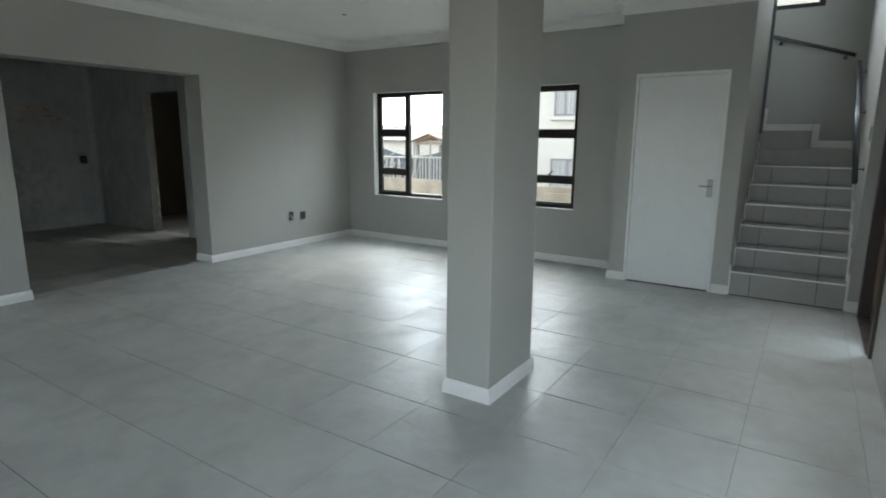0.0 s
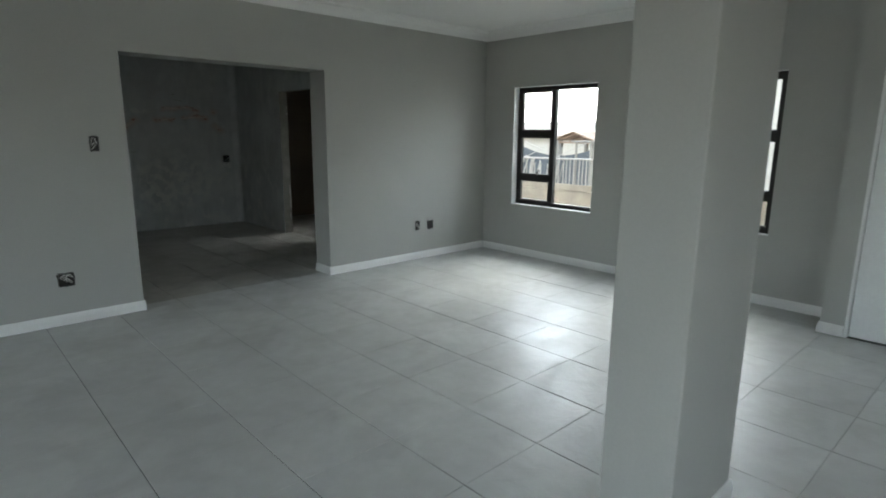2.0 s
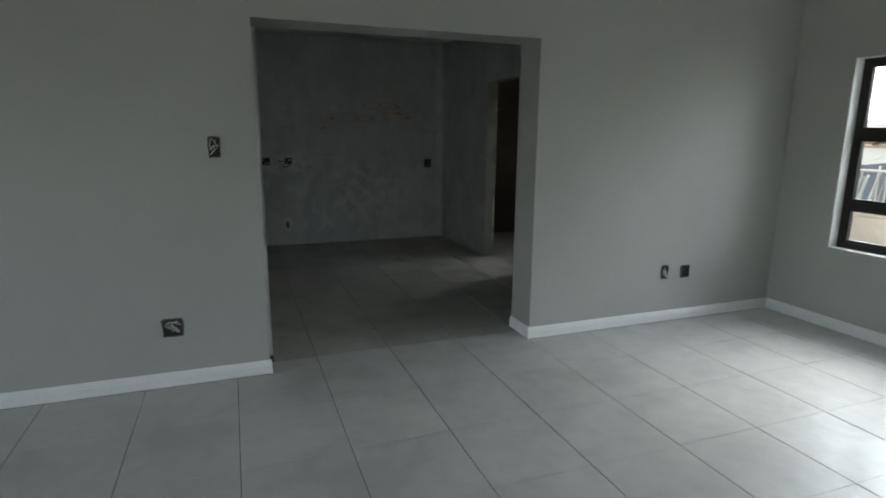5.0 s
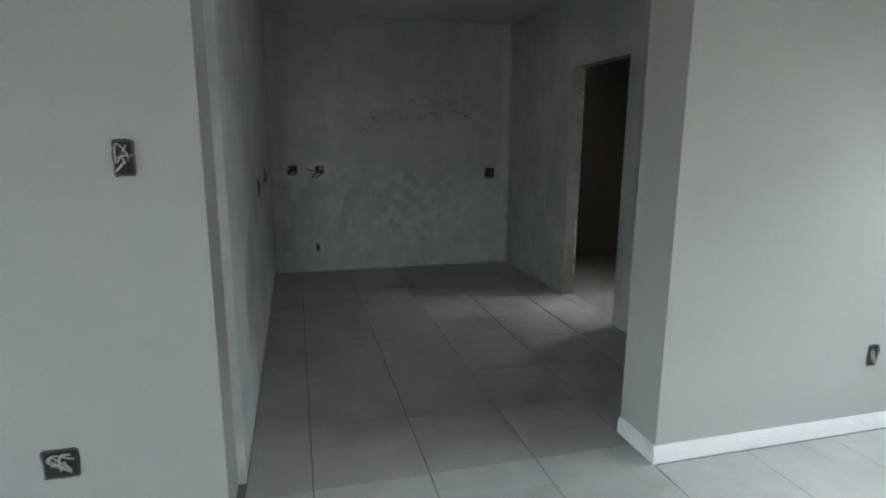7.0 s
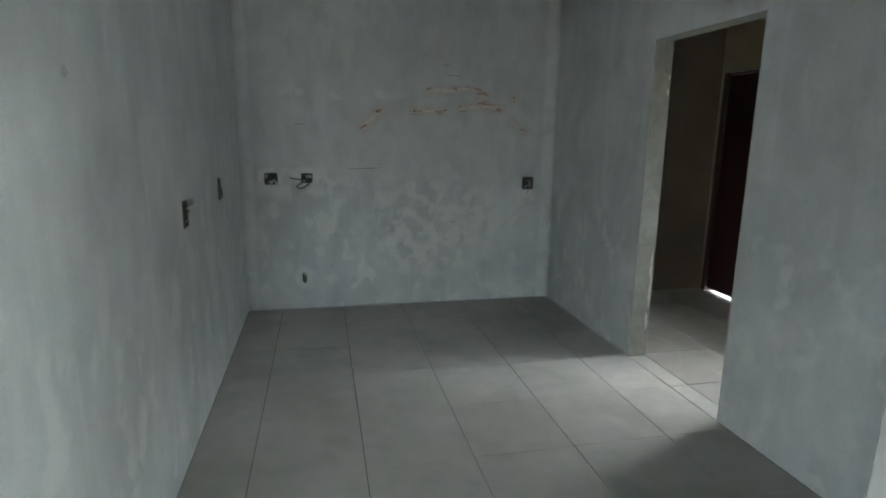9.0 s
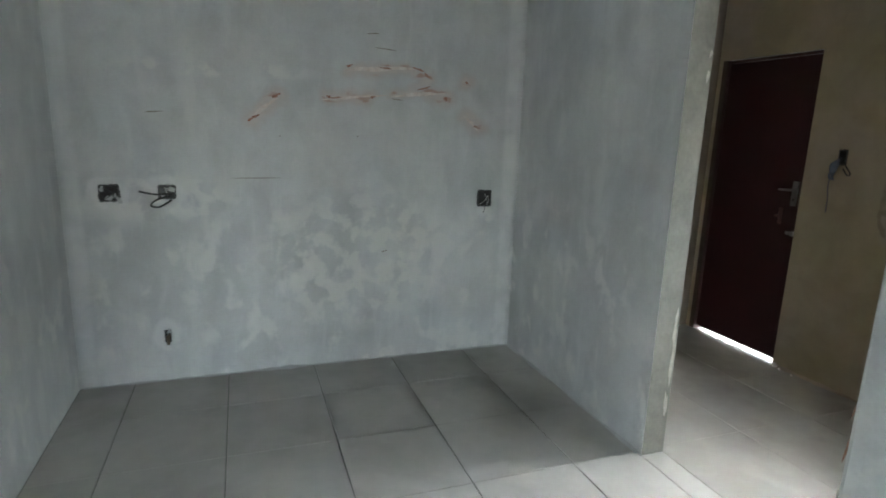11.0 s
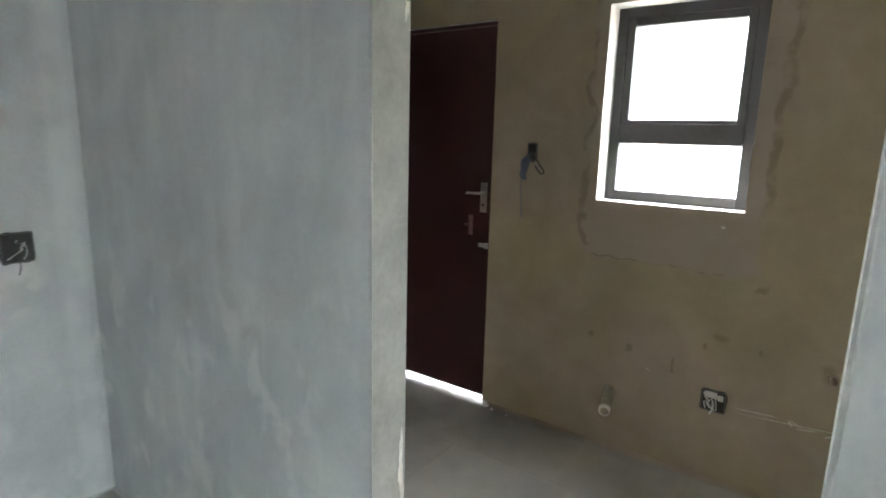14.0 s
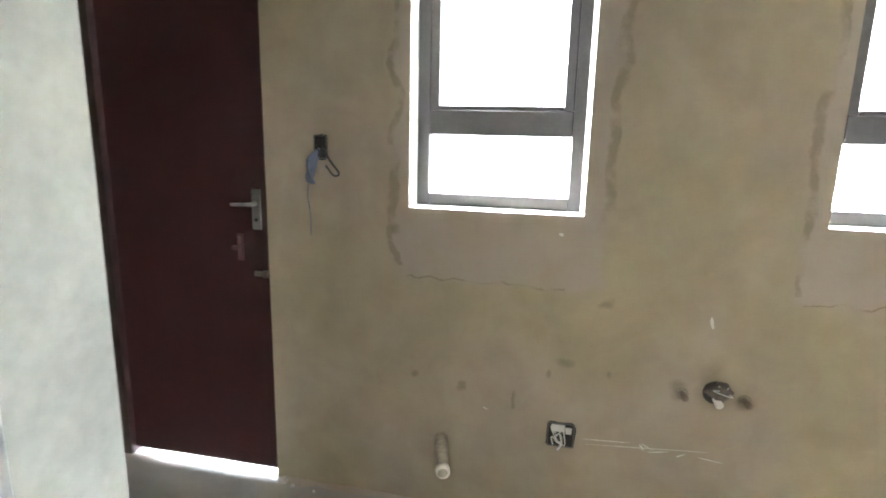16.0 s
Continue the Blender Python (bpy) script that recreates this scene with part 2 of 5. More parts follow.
    if chases:
        wob = vec_node(nt, "ADD", raw, (0.0, 0.0, 0.0))
        best, core = None, None
        n3 = nt.nodes.new("ShaderNodeTexNoise")
        n3.inputs["Scale"].default_value, n3.inputs["Detail"].default_value = 9.0, 4.0
        nt.links.new(pos, n3.inputs["Vector"])
        jit = vec_node(nt, "MULTIPLY", vec_node(nt, "SUBTRACT", n3.outputs["Color"], (0.5, 0.5, 0.5)), (0.10, 0.0, 0.10))
        p = vec_node(nt, "MULTIPLY", vec_node(nt, "ADD", wob, jit), (1.0, 0.0, 1.0))
        for x0, z0, x1, z1, rad in chases:
            d = Vector((x1 - x0, 0, z1 - z0))
            rel = vec_node(nt, "SUBTRACT", p, (x0, 0.0, z0))
            h = math_node(nt, "DIVIDE", vec_node(nt, "DOT_PRODUCT", rel, tuple(d)), d.length_squared, True)
            sc = nt.nodes.new("ShaderNodeVectorMath")
            sc.operation = "SCALE"
            sc.inputs[0].default_value = d
            nt.links.new(h, sc.inputs["Scale"])
            dist = math_node(nt, "DIVIDE", vec_node(nt, "DISTANCE", rel, sc.outputs["Vector"]), rad)
            best = dist if best is None else math_node(nt, "MINIMUM", best, dist)
        col = mix_node(nt, range_node(nt, best, 0.4, 1.7, 0.42, 0.0), col, (0.55, 0.44, 0.39))
        filled = math_node(nt, "MULTIPLY", range_node(nt, best, 0.35, 0.85, 0.6, 0.0), range_node(nt, noise_node(nt, pos, 16, 4), 0.35, 0.5, 0.3, 1.0))
        col = mix_node(nt, filled, col, (0.62, 0.56, 0.51))
        brick = math_node(nt, "MULTIPLY", range_node(nt, best, 0.3, 0.75, 1.0, 0.0), range_node(nt, noise_node(nt, vec_node(nt, "MULTIPLY", pos, (0.45, 1.0, 1.5)), 13, 5, 0.6), 0.50, 0.64, 0.0, 0.7))
        col = mix_node(nt, brick, col, (0.42, 0.23, 0.165))
    nt.links.new(col, b.inputs["Base Color"])
    nt.links.new(range_node(nt, trowel, 0.3, 0.7, 0.55, 0.8, False), b.inputs["Roughness"])
    bp = nt.nodes.new("ShaderNodeBump")
    bp.inputs["Strength"].default_value, bp.inputs["Distance"].default_value = 0.5, 0.003
    nt.links.new(math_node(nt, "ADD", trowel, math_node(nt, "MULTIPLY", grain, 0.25)), bp.inputs["Height"])
    nt.links.new(bp.outputs[0], b.inputs["Normal"])
    return m


PAINT = material("grey_wall_paint", (0.397, 0.397, 0.366), 0.55, vary=0.03, scale=1.5, fine=90, bump=0.0005, grain=0.02)
WHITE = material("white_trim_paint", (0.76, 0.76, 0.74), 0.4, vary=0.03, fine=50, bump=0.001, grain=0.02)
DOORWHITE = material("white_door_paint", (0.74, 0.75, 0.74), 0.35, vary=0.02, fine=40, bump=0.001, grain=0.02)
CEIL = material("white_ceiling_paint", (0.72, 0.72, 0.70), 0.7, vary=0.03, scale=1.0, bump=0.001, grain=0.02)
SKIM = skim_material("grey_cement_skim")
SKIMCUT = skim_material("grey_cement_skim_with_filled_chases", (
    (2.935, 1.513, 3.078, 1.647, 0.045), (3.34, 1.643, 3.62, 1.668, 0.035), (3.47, 1.806, 3.84, 1.834, 0.040), (3.84, 1.838, 3.975, 1.796, 0.040),
    (3.975, 1.796, 3.95, 1.73, 0.040), (3.95, 1.73, 3.74, 1.683, 0.040), (3.95, 1.71, 4.09, 1.675, 0.050), (4.215, 1.565, 4.32, 1.49, 0.050), (4.217, 1.775, 4.219, 1.782, 0.045)), ((4.50, 4.585), (1.99, 2.06)), ((3.55, 0.68, 0.62, 0.45), (2.75, 1.77, 0.55, 0.05), (2.42, 1.08, 0.42, 0.16), (4.36, 0.93, 0.10, 0.14)), ((2.198, 1.095, 0.11, 0.10), (2.478, 1.095, 0.12, 0.10), (2.44, 0.27, 0.07, 0.09), (4.35, 0.97, 0.05, 0.05)))
TAN = sand_plaster_material("tan_sand_plaster", ((2.118, 2.740, 1.197, 2.055), (0.745, 1.367, 1.197, 2.055)), (
    (2.531, 0.52, 2.532, 0.535, 0.014), (2.717, 0.54, 2.718, 0.55, 0.012), (2.13, 0.643, 2.145, 0.645, 0.020), (2.01, 0.88, 2.03, 0.882, 0.018), (1.985, 0.63, 1.986, 0.631, 0.012),
    (2.20, 0.60, 2.201, 0.601, 0.011), (2.775, 1.13, 2.776, 1.14, 0.016), (2.32, 0.47, 2.321, 0.53, 0.009), (1.74, 0.59, 1.741, 0.60, 0.026), (1.537, 0.585, 1.538, 0.595, 0.026), (1.64, 0.60, 1.655, 0.645, 0.055)))
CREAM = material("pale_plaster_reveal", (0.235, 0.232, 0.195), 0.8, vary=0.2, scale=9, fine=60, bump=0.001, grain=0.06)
REVEAL = material("pale_cement_window_reveal", (0.50, 0.48, 0.43), 0.85, vary=0.12, scale=9, fine=60, bump=0.001, grain=0.05)
PATCH = material("fresh_plaster_patch", (0.335, 0.285, 0.225), 0.9, vary=0.1, scale=5, fine=120, bump=0.0015, grain=0.03)
# scullery plaster with the north wall's shade put into its colour
SHADEDPLASTER = material("brown_plaster_with_painted_shade", (0.15, 0.12, 0.09), 0.9, vary=0.15, scale=2.5, fine=60, bump=0.003, hue=(0.125, 0.10, 0.072), grain=0.06)
GROUT = material("dark_grout", (0.12, 0.118, 0.11), 0.9, fine=200, bump=0.002, grain=0.1)
TILE = tile_material("grey_porcelain_tile", (0.47, 0.472, 0.448), (0.57, 0.572, 0.545), 0.31, 0.47, 0.43, 0.006)
DUSTTILE = tile_material("dusty_porcelain_tile", (0.372, 0.36, 0.322), (0.458, 0.446, 0.402), 0.42, 0.6, 0.45, 0.002, 0.015)
SANDTILE = tile_material("tile_under_plaster_sand", (0.29, 0.275, 0.24), (0.37, 0.353, 0.315), 0.45, 0.65, 0.4, 0.002, 0.008)
STEPTILE = material("beige_grey_step_tile", (0.34, 0.338, 0.318), 0.42, vary=0.05, scale=4, fine=30, bump=0.0006, island=0.03, grain=0.02)
ARRIS = material("pale_plaster_arris", (0.53, 0.54, 0.515), 0.8, vary=0.15, scale=12, fine=60, bump=0.001, grain=0.04)
BRONZE = material("dark_bronze_aluminium", (0.032, 0.029, 0.027), 0.6, spec=0.2, vary=0.1, fine=80, bump=0.0, grain=0.05)
GREYALU = material("dusty_bronze_aluminium", (0.066, 0.063, 0.062), 0.6, spec=0.3, vary=0.15, fine=80, bump=0.0, grain=0.08)
SATIN = material("satin_steel", (0.40, 0.40, 0.39), 0.42, metal=0.6, vary=0.05, fine=150, bump=0.0)
STEEL = material("brushed_steel", (0.33, 0.33, 0.32), 0.3, metal=1.0, vary=0.05, fine=150, bump=0.0)
DULLSTEEL = material("paint_smeared_steel", (0.14, 0.085, 0.08), 0.5, metal=0.6, vary=0.3, scale=40, fine=150, bump=0.0)
RAILDARK = material("dark_steel_rail", (0.12, 0.13, 0.15), 0.35, metal=0.7, vary=0.08, fine=100, bump=0.0)
MAROON = material("dark_red_door_paint", (0.031, 0.0075, 0.008), 0.42, vary=0.3, scale=3, fine=25, bump=0.002, grain=0.06)
TIMBER = material("brown_timber", (0.16, 0.095, 0.055), 0.5, vary=0.15, scale=5, fine=60, bump=0.002, grain=0.1)
DARKTIMBERSHADE = material("dark_stained_timber_and_gap_shade", (0.035, 0.02, 0.014), 0.5, vary=0.12, scale=5, fine=60, bump=0.002, grain=0.1)
# near-black colour standing in for the shade inside boxes and holes
HOLESHADE = material("painted_hole_shade", (0.024, 0.021, 0.018), 0.7, vary=0.2, scale=30, fine=200, bump=0.002, grain=0.2)
BOXMETAL = material("galvanised_wall_box", (0.13, 0.13, 0.125), 0.5, metal=0.7, vary=0.2, scale=30, fine=200, bump=0.002, grain=0.2)
WIREWHITE = material("pale_wire", (0.55, 0.54, 0.5), 0.5, fine=80, bump=0)
WIREBLACK = material("black_wire", (0.03, 0.03, 0.03), 0.5, fine=80, bump=0)
WIREBLUE = material("grey_blue_wire", (0.10, 0.115, 0.165), 0.5, fine=80, bump=0)
PVC = material("white_pvc_pipe", (0.66, 0.63, 0.55), 0.4, vary=0.08, scale=20, fine=90, bump=0.001)
PVCDIRTY = material("mortar_stained_pipe", (0.36, 0.32, 0.25), 0.6, vary=0.25, scale=25, fine=90, bump=0.001)
COPPER = material("dull_copper_pipe", (0.17, 0.13, 0.09), 0.5, metal=0.6, vary=0.2, scale=40, fine=90, bump=0.001)
BRICKRED = material("exposed_red_brick", (0.30, 0.17, 0.12), 0.9, vary=0.25, scale=40, fine=150, bump=0.003, grain=0.15)
CHASERED = material("smeared_brick_dust", (0.36, 0.185, 0.135), 0.9, vary=0.25, scale=40, fine=150, bump=0.002, grain=0.1)
CHASEFILL = material("pale_chase_filler", (0.76, 0.72, 0.67), 0.9, vary=0.12, scale=30, fine=120, bump=0.003, hue=(0.62, 0.52, 0.45), patch=22, grain=0.06)
MORTAR = material("pale_mortar", (0.52, 0.47, 0.42), 0.9, vary=0.15, scale=40, fine=150, bump=0.003, grain=0.1)
STAIN = material("dark_wall_stain", (0.20, 0.172, 0.12), 0.9, vary=0.2, scale=30, fine=150, bump=0.002, grain=0.15)
CHALK = material("white_chalk_line", (0.50, 0.475, 0.40), 0.9, vary=0.2, scale=30, fine=150, bump=0)
FILLER = material("pale_skim_filler", (0.49, 0.505, 0.485), 0.75, vary=0.08, scale=8, fine=90, bump=0.002)
OUTPLASTER = material("beige_boundary_plaster", (0.40, 0.355, 0.29), 0.9, vary=0.22, scale=2.4, fine=60, bump=0.004, hue=(0.31, 0.285, 0.245), patch=1.5, grain=0.06)
COPING = material("weathered_wall_top", (0.17, 0.15, 0.12), 0.9, vary=0.25, scale=3, fine=60, bump=0.004, grain=0.1)
HOUSEWALL = material("white_house_paint", (0.42, 0.385, 0.332), 0.85, vary=0.05, scale=0.8, fine=40, bump=0.002)
ROOF = material("grey_roof_tiles", (0.085, 0.088, 0.095), 0.8, vary=0.1, scale=2, fine=20, bump=0.004)
RAILWHITE = material("weathered_palisade", (0.32, 0.30, 0.27), 0.7, vary=0.15, scale=3, fine=40, bump=0.002)
NET = material("grey_shade_net", (0.075, 0.082, 0.088), 0.9, vary=0.15, scale=3, fine=90, bump=0.002)
SOIL = material("dry_ground", (0.30, 0.26, 0.20), 0.95, vary=0.2, scale=0.8, fine=15, bump=0.01, grain=0.15)
MAUVE = material("grey_mauve_window_frame", (0.20, 0.17, 0.18), 0.6, vary=0.1, scale=4, fine=40, bump=0.001)
POLE = material("weathered_grey_pole", (0.21, 0.195, 0.17), 0.8, vary=0.2, scale=6, fine=40, bump=0.002)
GAZEBO = material("brown_weathered_boards", (0.24, 0.165, 0.115), 0.7, vary=0.15, scale=5, fine=60, bump=0.002)
CURTAIN = material("pale_curtain", (0.30, 0.29, 0.27), 0.9, vary=0.1, scale=6, fine=60, bump=0.002)
STRIPGREY = material("dark_blue_grey_strip", (0.05, 0.06, 0.09), 0.6, vary=0.15, scale=4, fine=40, bump=0.001)
PLASTICGREY = material("grey_plastic", (0.25, 0.25, 0.25), 0.5, fine=60, bump=0)


def glass_material(name, tint, rough=0.0):
    m = bpy.data.materials.new(name)
    m.use_nodes = True
    nt = m.node_tree
    b = nt.nodes["Principled BSDF"]
    b.inputs["Base Color"].default_value = (*tint, 1)
    b.inputs["Roughness"].default_value = rough
    b.inputs["Transmission Weight"].default_value = 1.0
    b.inputs["IOR"].default_value = 1.1
    return m


GLASS = glass_material("clear_window_glass", (0.95, 0.97, 0.97))


# translucent glare haze mixed into the scullery panes, washing the view out white
HAZEGLASS = bpy.data.materials.new("haze_whitened_window_glass")
HAZEGLASS.use_nodes = True
dn = HAZEGLASS.node_tree
clear, veil, blend = dn.nodes.new("ShaderNodeBsdfTransparent"), dn.nodes.new("ShaderNodeBsdfTranslucent"), dn.nodes.new("ShaderNodeMixShader")
veil.inputs["Color"].default_value = (0.62, 0.62, 0.61, 1)
blend.inputs[0].default_value = 0.14
dn.links.new(clear.outputs[0], blend.inputs[1])
dn.links.new(veil.outputs[0], blend.inputs[2])
dn.links.new(blend.outputs[0], dn.nodes["Material Output"].inputs["Surface"])


# ---- building helpers ----
def box(bm, lo, hi, mat=0, bevel=0.0):
    """A box in a bmesh, from corner lo to corner hi."""
    r = bmesh.ops.create_cube(bm, size=1.0)
    c = [(a + b) / 2 for a, b in zip(lo, hi)]
    s = [abs(b - a) for a, b in zip(lo, hi)]
    bmesh.ops.scale(bm, vec=s, verts=r["verts"])
    bmesh.ops.translate(bm, vec=c, verts=r["verts"])
    faces = {f for v in r["verts"] for f in v.link_faces}
    for f in faces:
        f.material_index = mat
    if bevel:
        edges = {e for v in r["verts"] for e in v.link_edges}
        bmesh.ops.bevel(bm, geom=list(edges), offset=bevel, segments=2, profile=0.5, affect="EDGES")


def tube(bm, a, b, radius, sides=12, radius2=None):
    """A closed round bar from a to b."""
    a, b = Vector(a), Vector(b)
    d = b - a
    m = Matrix.Translation((a + b) / 2) @ d.to_track_quat("Z", "Y").to_matrix().to_4x4()
    bmesh.ops.create_cone(bm, cap_ends=True, segments=sides, radius1=radius, radius2=radius if radius2 is None else radius2, depth=d.length, matrix=m)


def link(name, bm, mats, parent=None, label=""):
    me = bpy.data.meshes.new(name)
    bmesh.ops.recalc_face_normals(bm, faces=bm.faces)
    bm.to_mesh(me)
    bm.free()
    for m in mats if isinstance(mats, (list, tuple)) else [mats]:
        me.materials.append(m)
    ob = new(name, me)
    if parent is not None:
        ob.parent = parent
    if label:
        ob["label"] = label
    return ob


def part(name, bm, mat, parent, label=""):
    return link(name, bm, mat, parent, label)


def boxpart(name, lo, hi, mat, parent, label="", bevel=0.0):
    bm = bmesh.new()
    box(bm, lo, hi, 0, bevel)
    return part(name, bm, mat, parent, label)


def root(name, place, label, category, group="", kind=""):
    ob = new(name)
    ob.location = place
    ob.empty_display_size = 0.1
    return tagged(ob, label, category, group, kind)


def smooth(ob):
    for p in ob.data.polygons:
        p.use_smooth = True
    return ob


def wire(name, points, radius, mat, parent, label=""):
    """A bent round wire or hose as a mesh along the points."""
    bm = bmesh.new()
    pts = [Vector(p) for p in points]
    fine_pts = []
    for i in range(len(pts) - 1):
        p0, p1, p2, p3 = pts[max(i - 1, 0)], pts[i], pts[i + 1], pts[min(i + 2, len(pts) - 1)]
        for k in range(5):
            t = k / 5
            fine_pts.append(0.5 * (2 * p1 + (p2 - p0) * t + (2 * p0 - 5 * p1 + 4 * p2 - p3) * t * t + (3 * p1 - p0 - 3 * p2 + p3) * t ** 3))
    fine_pts.append(pts[-1])
    rings = []
    for i, p in enumerate(fine_pts):
        d = (fine_pts[min(i + 1, len(fine_pts) - 1)] - fine_pts[max(i - 1, 0)]).normalized()
        q = d.to_track_quat("Z", "Y")
        rings.append([bm.verts.new(p + q @ Vector((math.cos(a) * radius, math.sin(a) * radius, 0))) for a in (0, 1.047, 2.094, 3.142, 4.189, 5.236)])
    for r0, r1 in zip(rings, rings[1:]):
        for k in range(6):
            bm.faces.new((r0[k], r0[(k + 1) % 6], r1[(k + 1) % 6], r1[k]))
    bm.faces.new(rings[0][::-1])
    bm.faces.new(rings[-1])
    return smooth(part(name, bm, mat, parent, label))


def wall(name, axis, near, far, u, z, holes, mats, label):
    """A wall slab between the planes axis=near and axis=far over the stretch u and the heights z, with holes (u0, u1, z0, z1).
    mats: near face, far face, reveals."""
    us = sorted({u[0], u[1], *[h[0] for h in holes], *[h[1] for h in holes]})
    zs = sorted({z[0], z[1], *[h[2] for h in holes], *[h[3] for h in holes]})
    us, zs = [a for a in us if u[0] <= a <= u[1]], [a for a in zs if z[0] <= a <= z[1]]

    def solid(i, j):
        if i < 0 or j < 0 or i >= len(us) - 1 or j >= len(zs) - 1:
            return False
        a, b = (us[i] + us[i + 1]) / 2, (zs[j] + zs[j + 1]) / 2
        return not any(h[0] < a < h[1] and h[2] < b < h[3] for h in holes)

    bm = bmesh.new()
    cache = {}

    def v(d, i, j):
        key = (d, i, j)
        if key not in cache:
            p = (d, us[i], zs[j]) if axis == "x" else (us[i], d, zs[j])
            cache[key] = bm.verts.new(p)
        return cache[key]

    def face(vs, mi):
        bm.faces.new(vs).material_index = mi

    for i in range(len(us) - 1):
        for j in range(len(zs) - 1):
            if not solid(i, j):
                continue
            for d, mi in ((near, 0), (far, 1)):
                face((v(d, i, j), v(d, i + 1, j), v(d, i + 1, j + 1), v(d, i, j + 1)), mi)
            for di, dj, a, b in ((-1, 0, (i, j), (i, j + 1)), (1, 0, (i + 1, j), (i + 1, j + 1)), (0, -1, (i, j), (i + 1, j)), (0, 1, (i, j + 1), (i + 1, j + 1))):
                if not solid(i + di, j + dj):
                    face((v(near, *a), v(near, *b), v(far, *b), v(far, *a)), 2)
    return tagged(link(name, bm, mats), label, "wall", kind="structure")


# ---- measures of the house ----
WEST, SOUTH = -2.6, -6.18           # living room, unseen end and front wall
WX = 6.125                          # living room window wall
KX0, KX1, KY1 = 1.972, 4.610, 4.102  # kitchen
PX = 4.735                          # scullery face of the doorway wall
SX = 6.232                          # scullery window wall
OP0, OP1, OPH = 1.938, 3.768, 2.097  # opening from living room to kitchen
LT = 0.285                          # thickness of the wall between them
CEILZ = 2.72
OUT = 6.42                          # outer face of the east wall
BX, BY = 5.685, -4.015              # cupboard block under the stairs
BR = -5.155                         # its stair side
STX, STR = 8.0, -6.077              # stairwell back wall, right wall

W1 = (-1.625, -0.475, 0.630, 2.040)
W2 = (-3.440, -2.250, 0.630, 2.040)
S1 = (2.118, 2.740, 1.197, 2.055)
S2 = (0.745, 1.367, 1.197, 2.055)
DD = (3.312, 4.065, 0.0, 2.045)     # outer scullery door
DW = (1.757, 2.643, 0.0, 2.052)     # doorway from kitchen to scullery

# ---- walls ----
wall("wall_north", "y", 0.0, LT, (WEST, WX), (0, 2.9), [(OP0, OP1, -1, OPH)], [PAINT, SKIM, PAINT], "light grey painted living room wall with a wide opening")
wall("wall_east_living", "x", WX, WX + 0.2, (BY, 0.0), (0, 2.9), [W1, W2], [PAINT, OUTPLASTER, WHITE], "light grey painted wall with two windows")
wall("wall_east_scullery", "x", SX, SX + 0.24, (0.0, 4.34), (0, 2.9), [S1, S2, DD], [TAN, OUTPLASTER, REVEAL], "bare tan plastered outer wall of the scullery")
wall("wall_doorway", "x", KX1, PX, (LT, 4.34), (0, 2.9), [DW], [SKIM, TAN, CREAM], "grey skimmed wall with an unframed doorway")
wall("wall_kitchen_north", "y", KY1, KY1 + 0.24, (KX0 - 0.25, KX1), (0, 2.9), [], [SKIMCUT, SKIM, SKIM], "mottled grey cement skim wall with repairs")
wall("wall_kitchen_west", "x", KX0 - 0.25, KX0, (LT, KY1), (0, 2.9), [], [SKIM, SKIM, SKIM], "grey cement skim wall")
wall("wall_scullery_north", "y", 4.118, 4.34, (PX, SX), (0, 2.9), [], [SHADEDPLASTER, OUTPLASTER, SHADEDPLASTER], "bare brown plastered wall, colour darkened as in shade")
# the window opening is added out of view to brighten the left of the room
wall("wall_west", "x", WEST - 0.25, WEST, (SOUTH - 0.25, LT), (0, 2.9), [(-5.9, -4.3, -1, 2.1), (-2.1, -0.7, 0.63, 2.04)], [OUTPLASTER, PAINT, WHITE], "unseen grey painted wall with a patio opening and a window opening added for light")
# the opening from 0.75 to 1.8 is added out of view to light the kitchen
wall("wall_south", "y", SOUTH - 0.22, SOUTH, (WEST, BX), (0, 2.9), [(4.45, 5.66, -1, 2.12), (0.75, 1.8, -1, 2.1)], [OUTPLASTER, PAINT, PAINT], "grey painted front wall with the entrance door and an unseen opening added for light")
wall("wall_stair_south", "y", SOUTH - 0.22, STR, (BX, STX + 0.25), (0, 5.4), [], [OUTPLASTER, PAINT, PAINT], "grey painted stairwell wall")
wall("wall_stair_east", "x", STX, STX + 0.25, (STR, -3.95), (0, 5.4), [(-5.62, -4.3, 2.95, 4.75)], [PAINT, OUTPLASTER, WHITE], "grey painted stairwell wall with a high window")
wall("wall_stair_north", "y", -3.95, -3.78, (OUT, STX + 0.25), (0, 5.4), [], [PAINT, OUTPLASTER, PAINT], "grey painted stairwell end wall")
wall("wall_stair_west", "x", BX + 0.11, BX + 0.23, (SOUTH, -3.95), (2.9, 5.4), [], [PAINT, PAINT, PAINT], "grey painted upper stairwell wall")
# cupboard block under the stairs
D1 = (-4.990, -4.190, 0.0, 2.050)
wall("wall_cupboard_front", "x", BX, BX + 0.11, (BR, BY), (0, 2.9), [D1], [PAINT, PAINT, PAINT], "light grey painted cupboard wall with a white door")
wall("wall_cupboard_side", "y", BY - 0.11, BY, (BX + 0.11, OUT), (0, 2.9), [], [PAINT, PAINT, PAINT], "light grey painted cupboard side wall")
wall("wall_stair_side", "y", BR, BR + 0.11, (BX + 0.11, 7.25), (0, 5.4), [], [PAINT, PAINT, PAINT], "light grey painted wall beside the stairs")


def slab(name, lo, hi, mat, label, category):
    bm = bmesh.new()
    box(bm, lo, hi)
    return tagged(link(name, bm, mat), label, category, kind="structure")


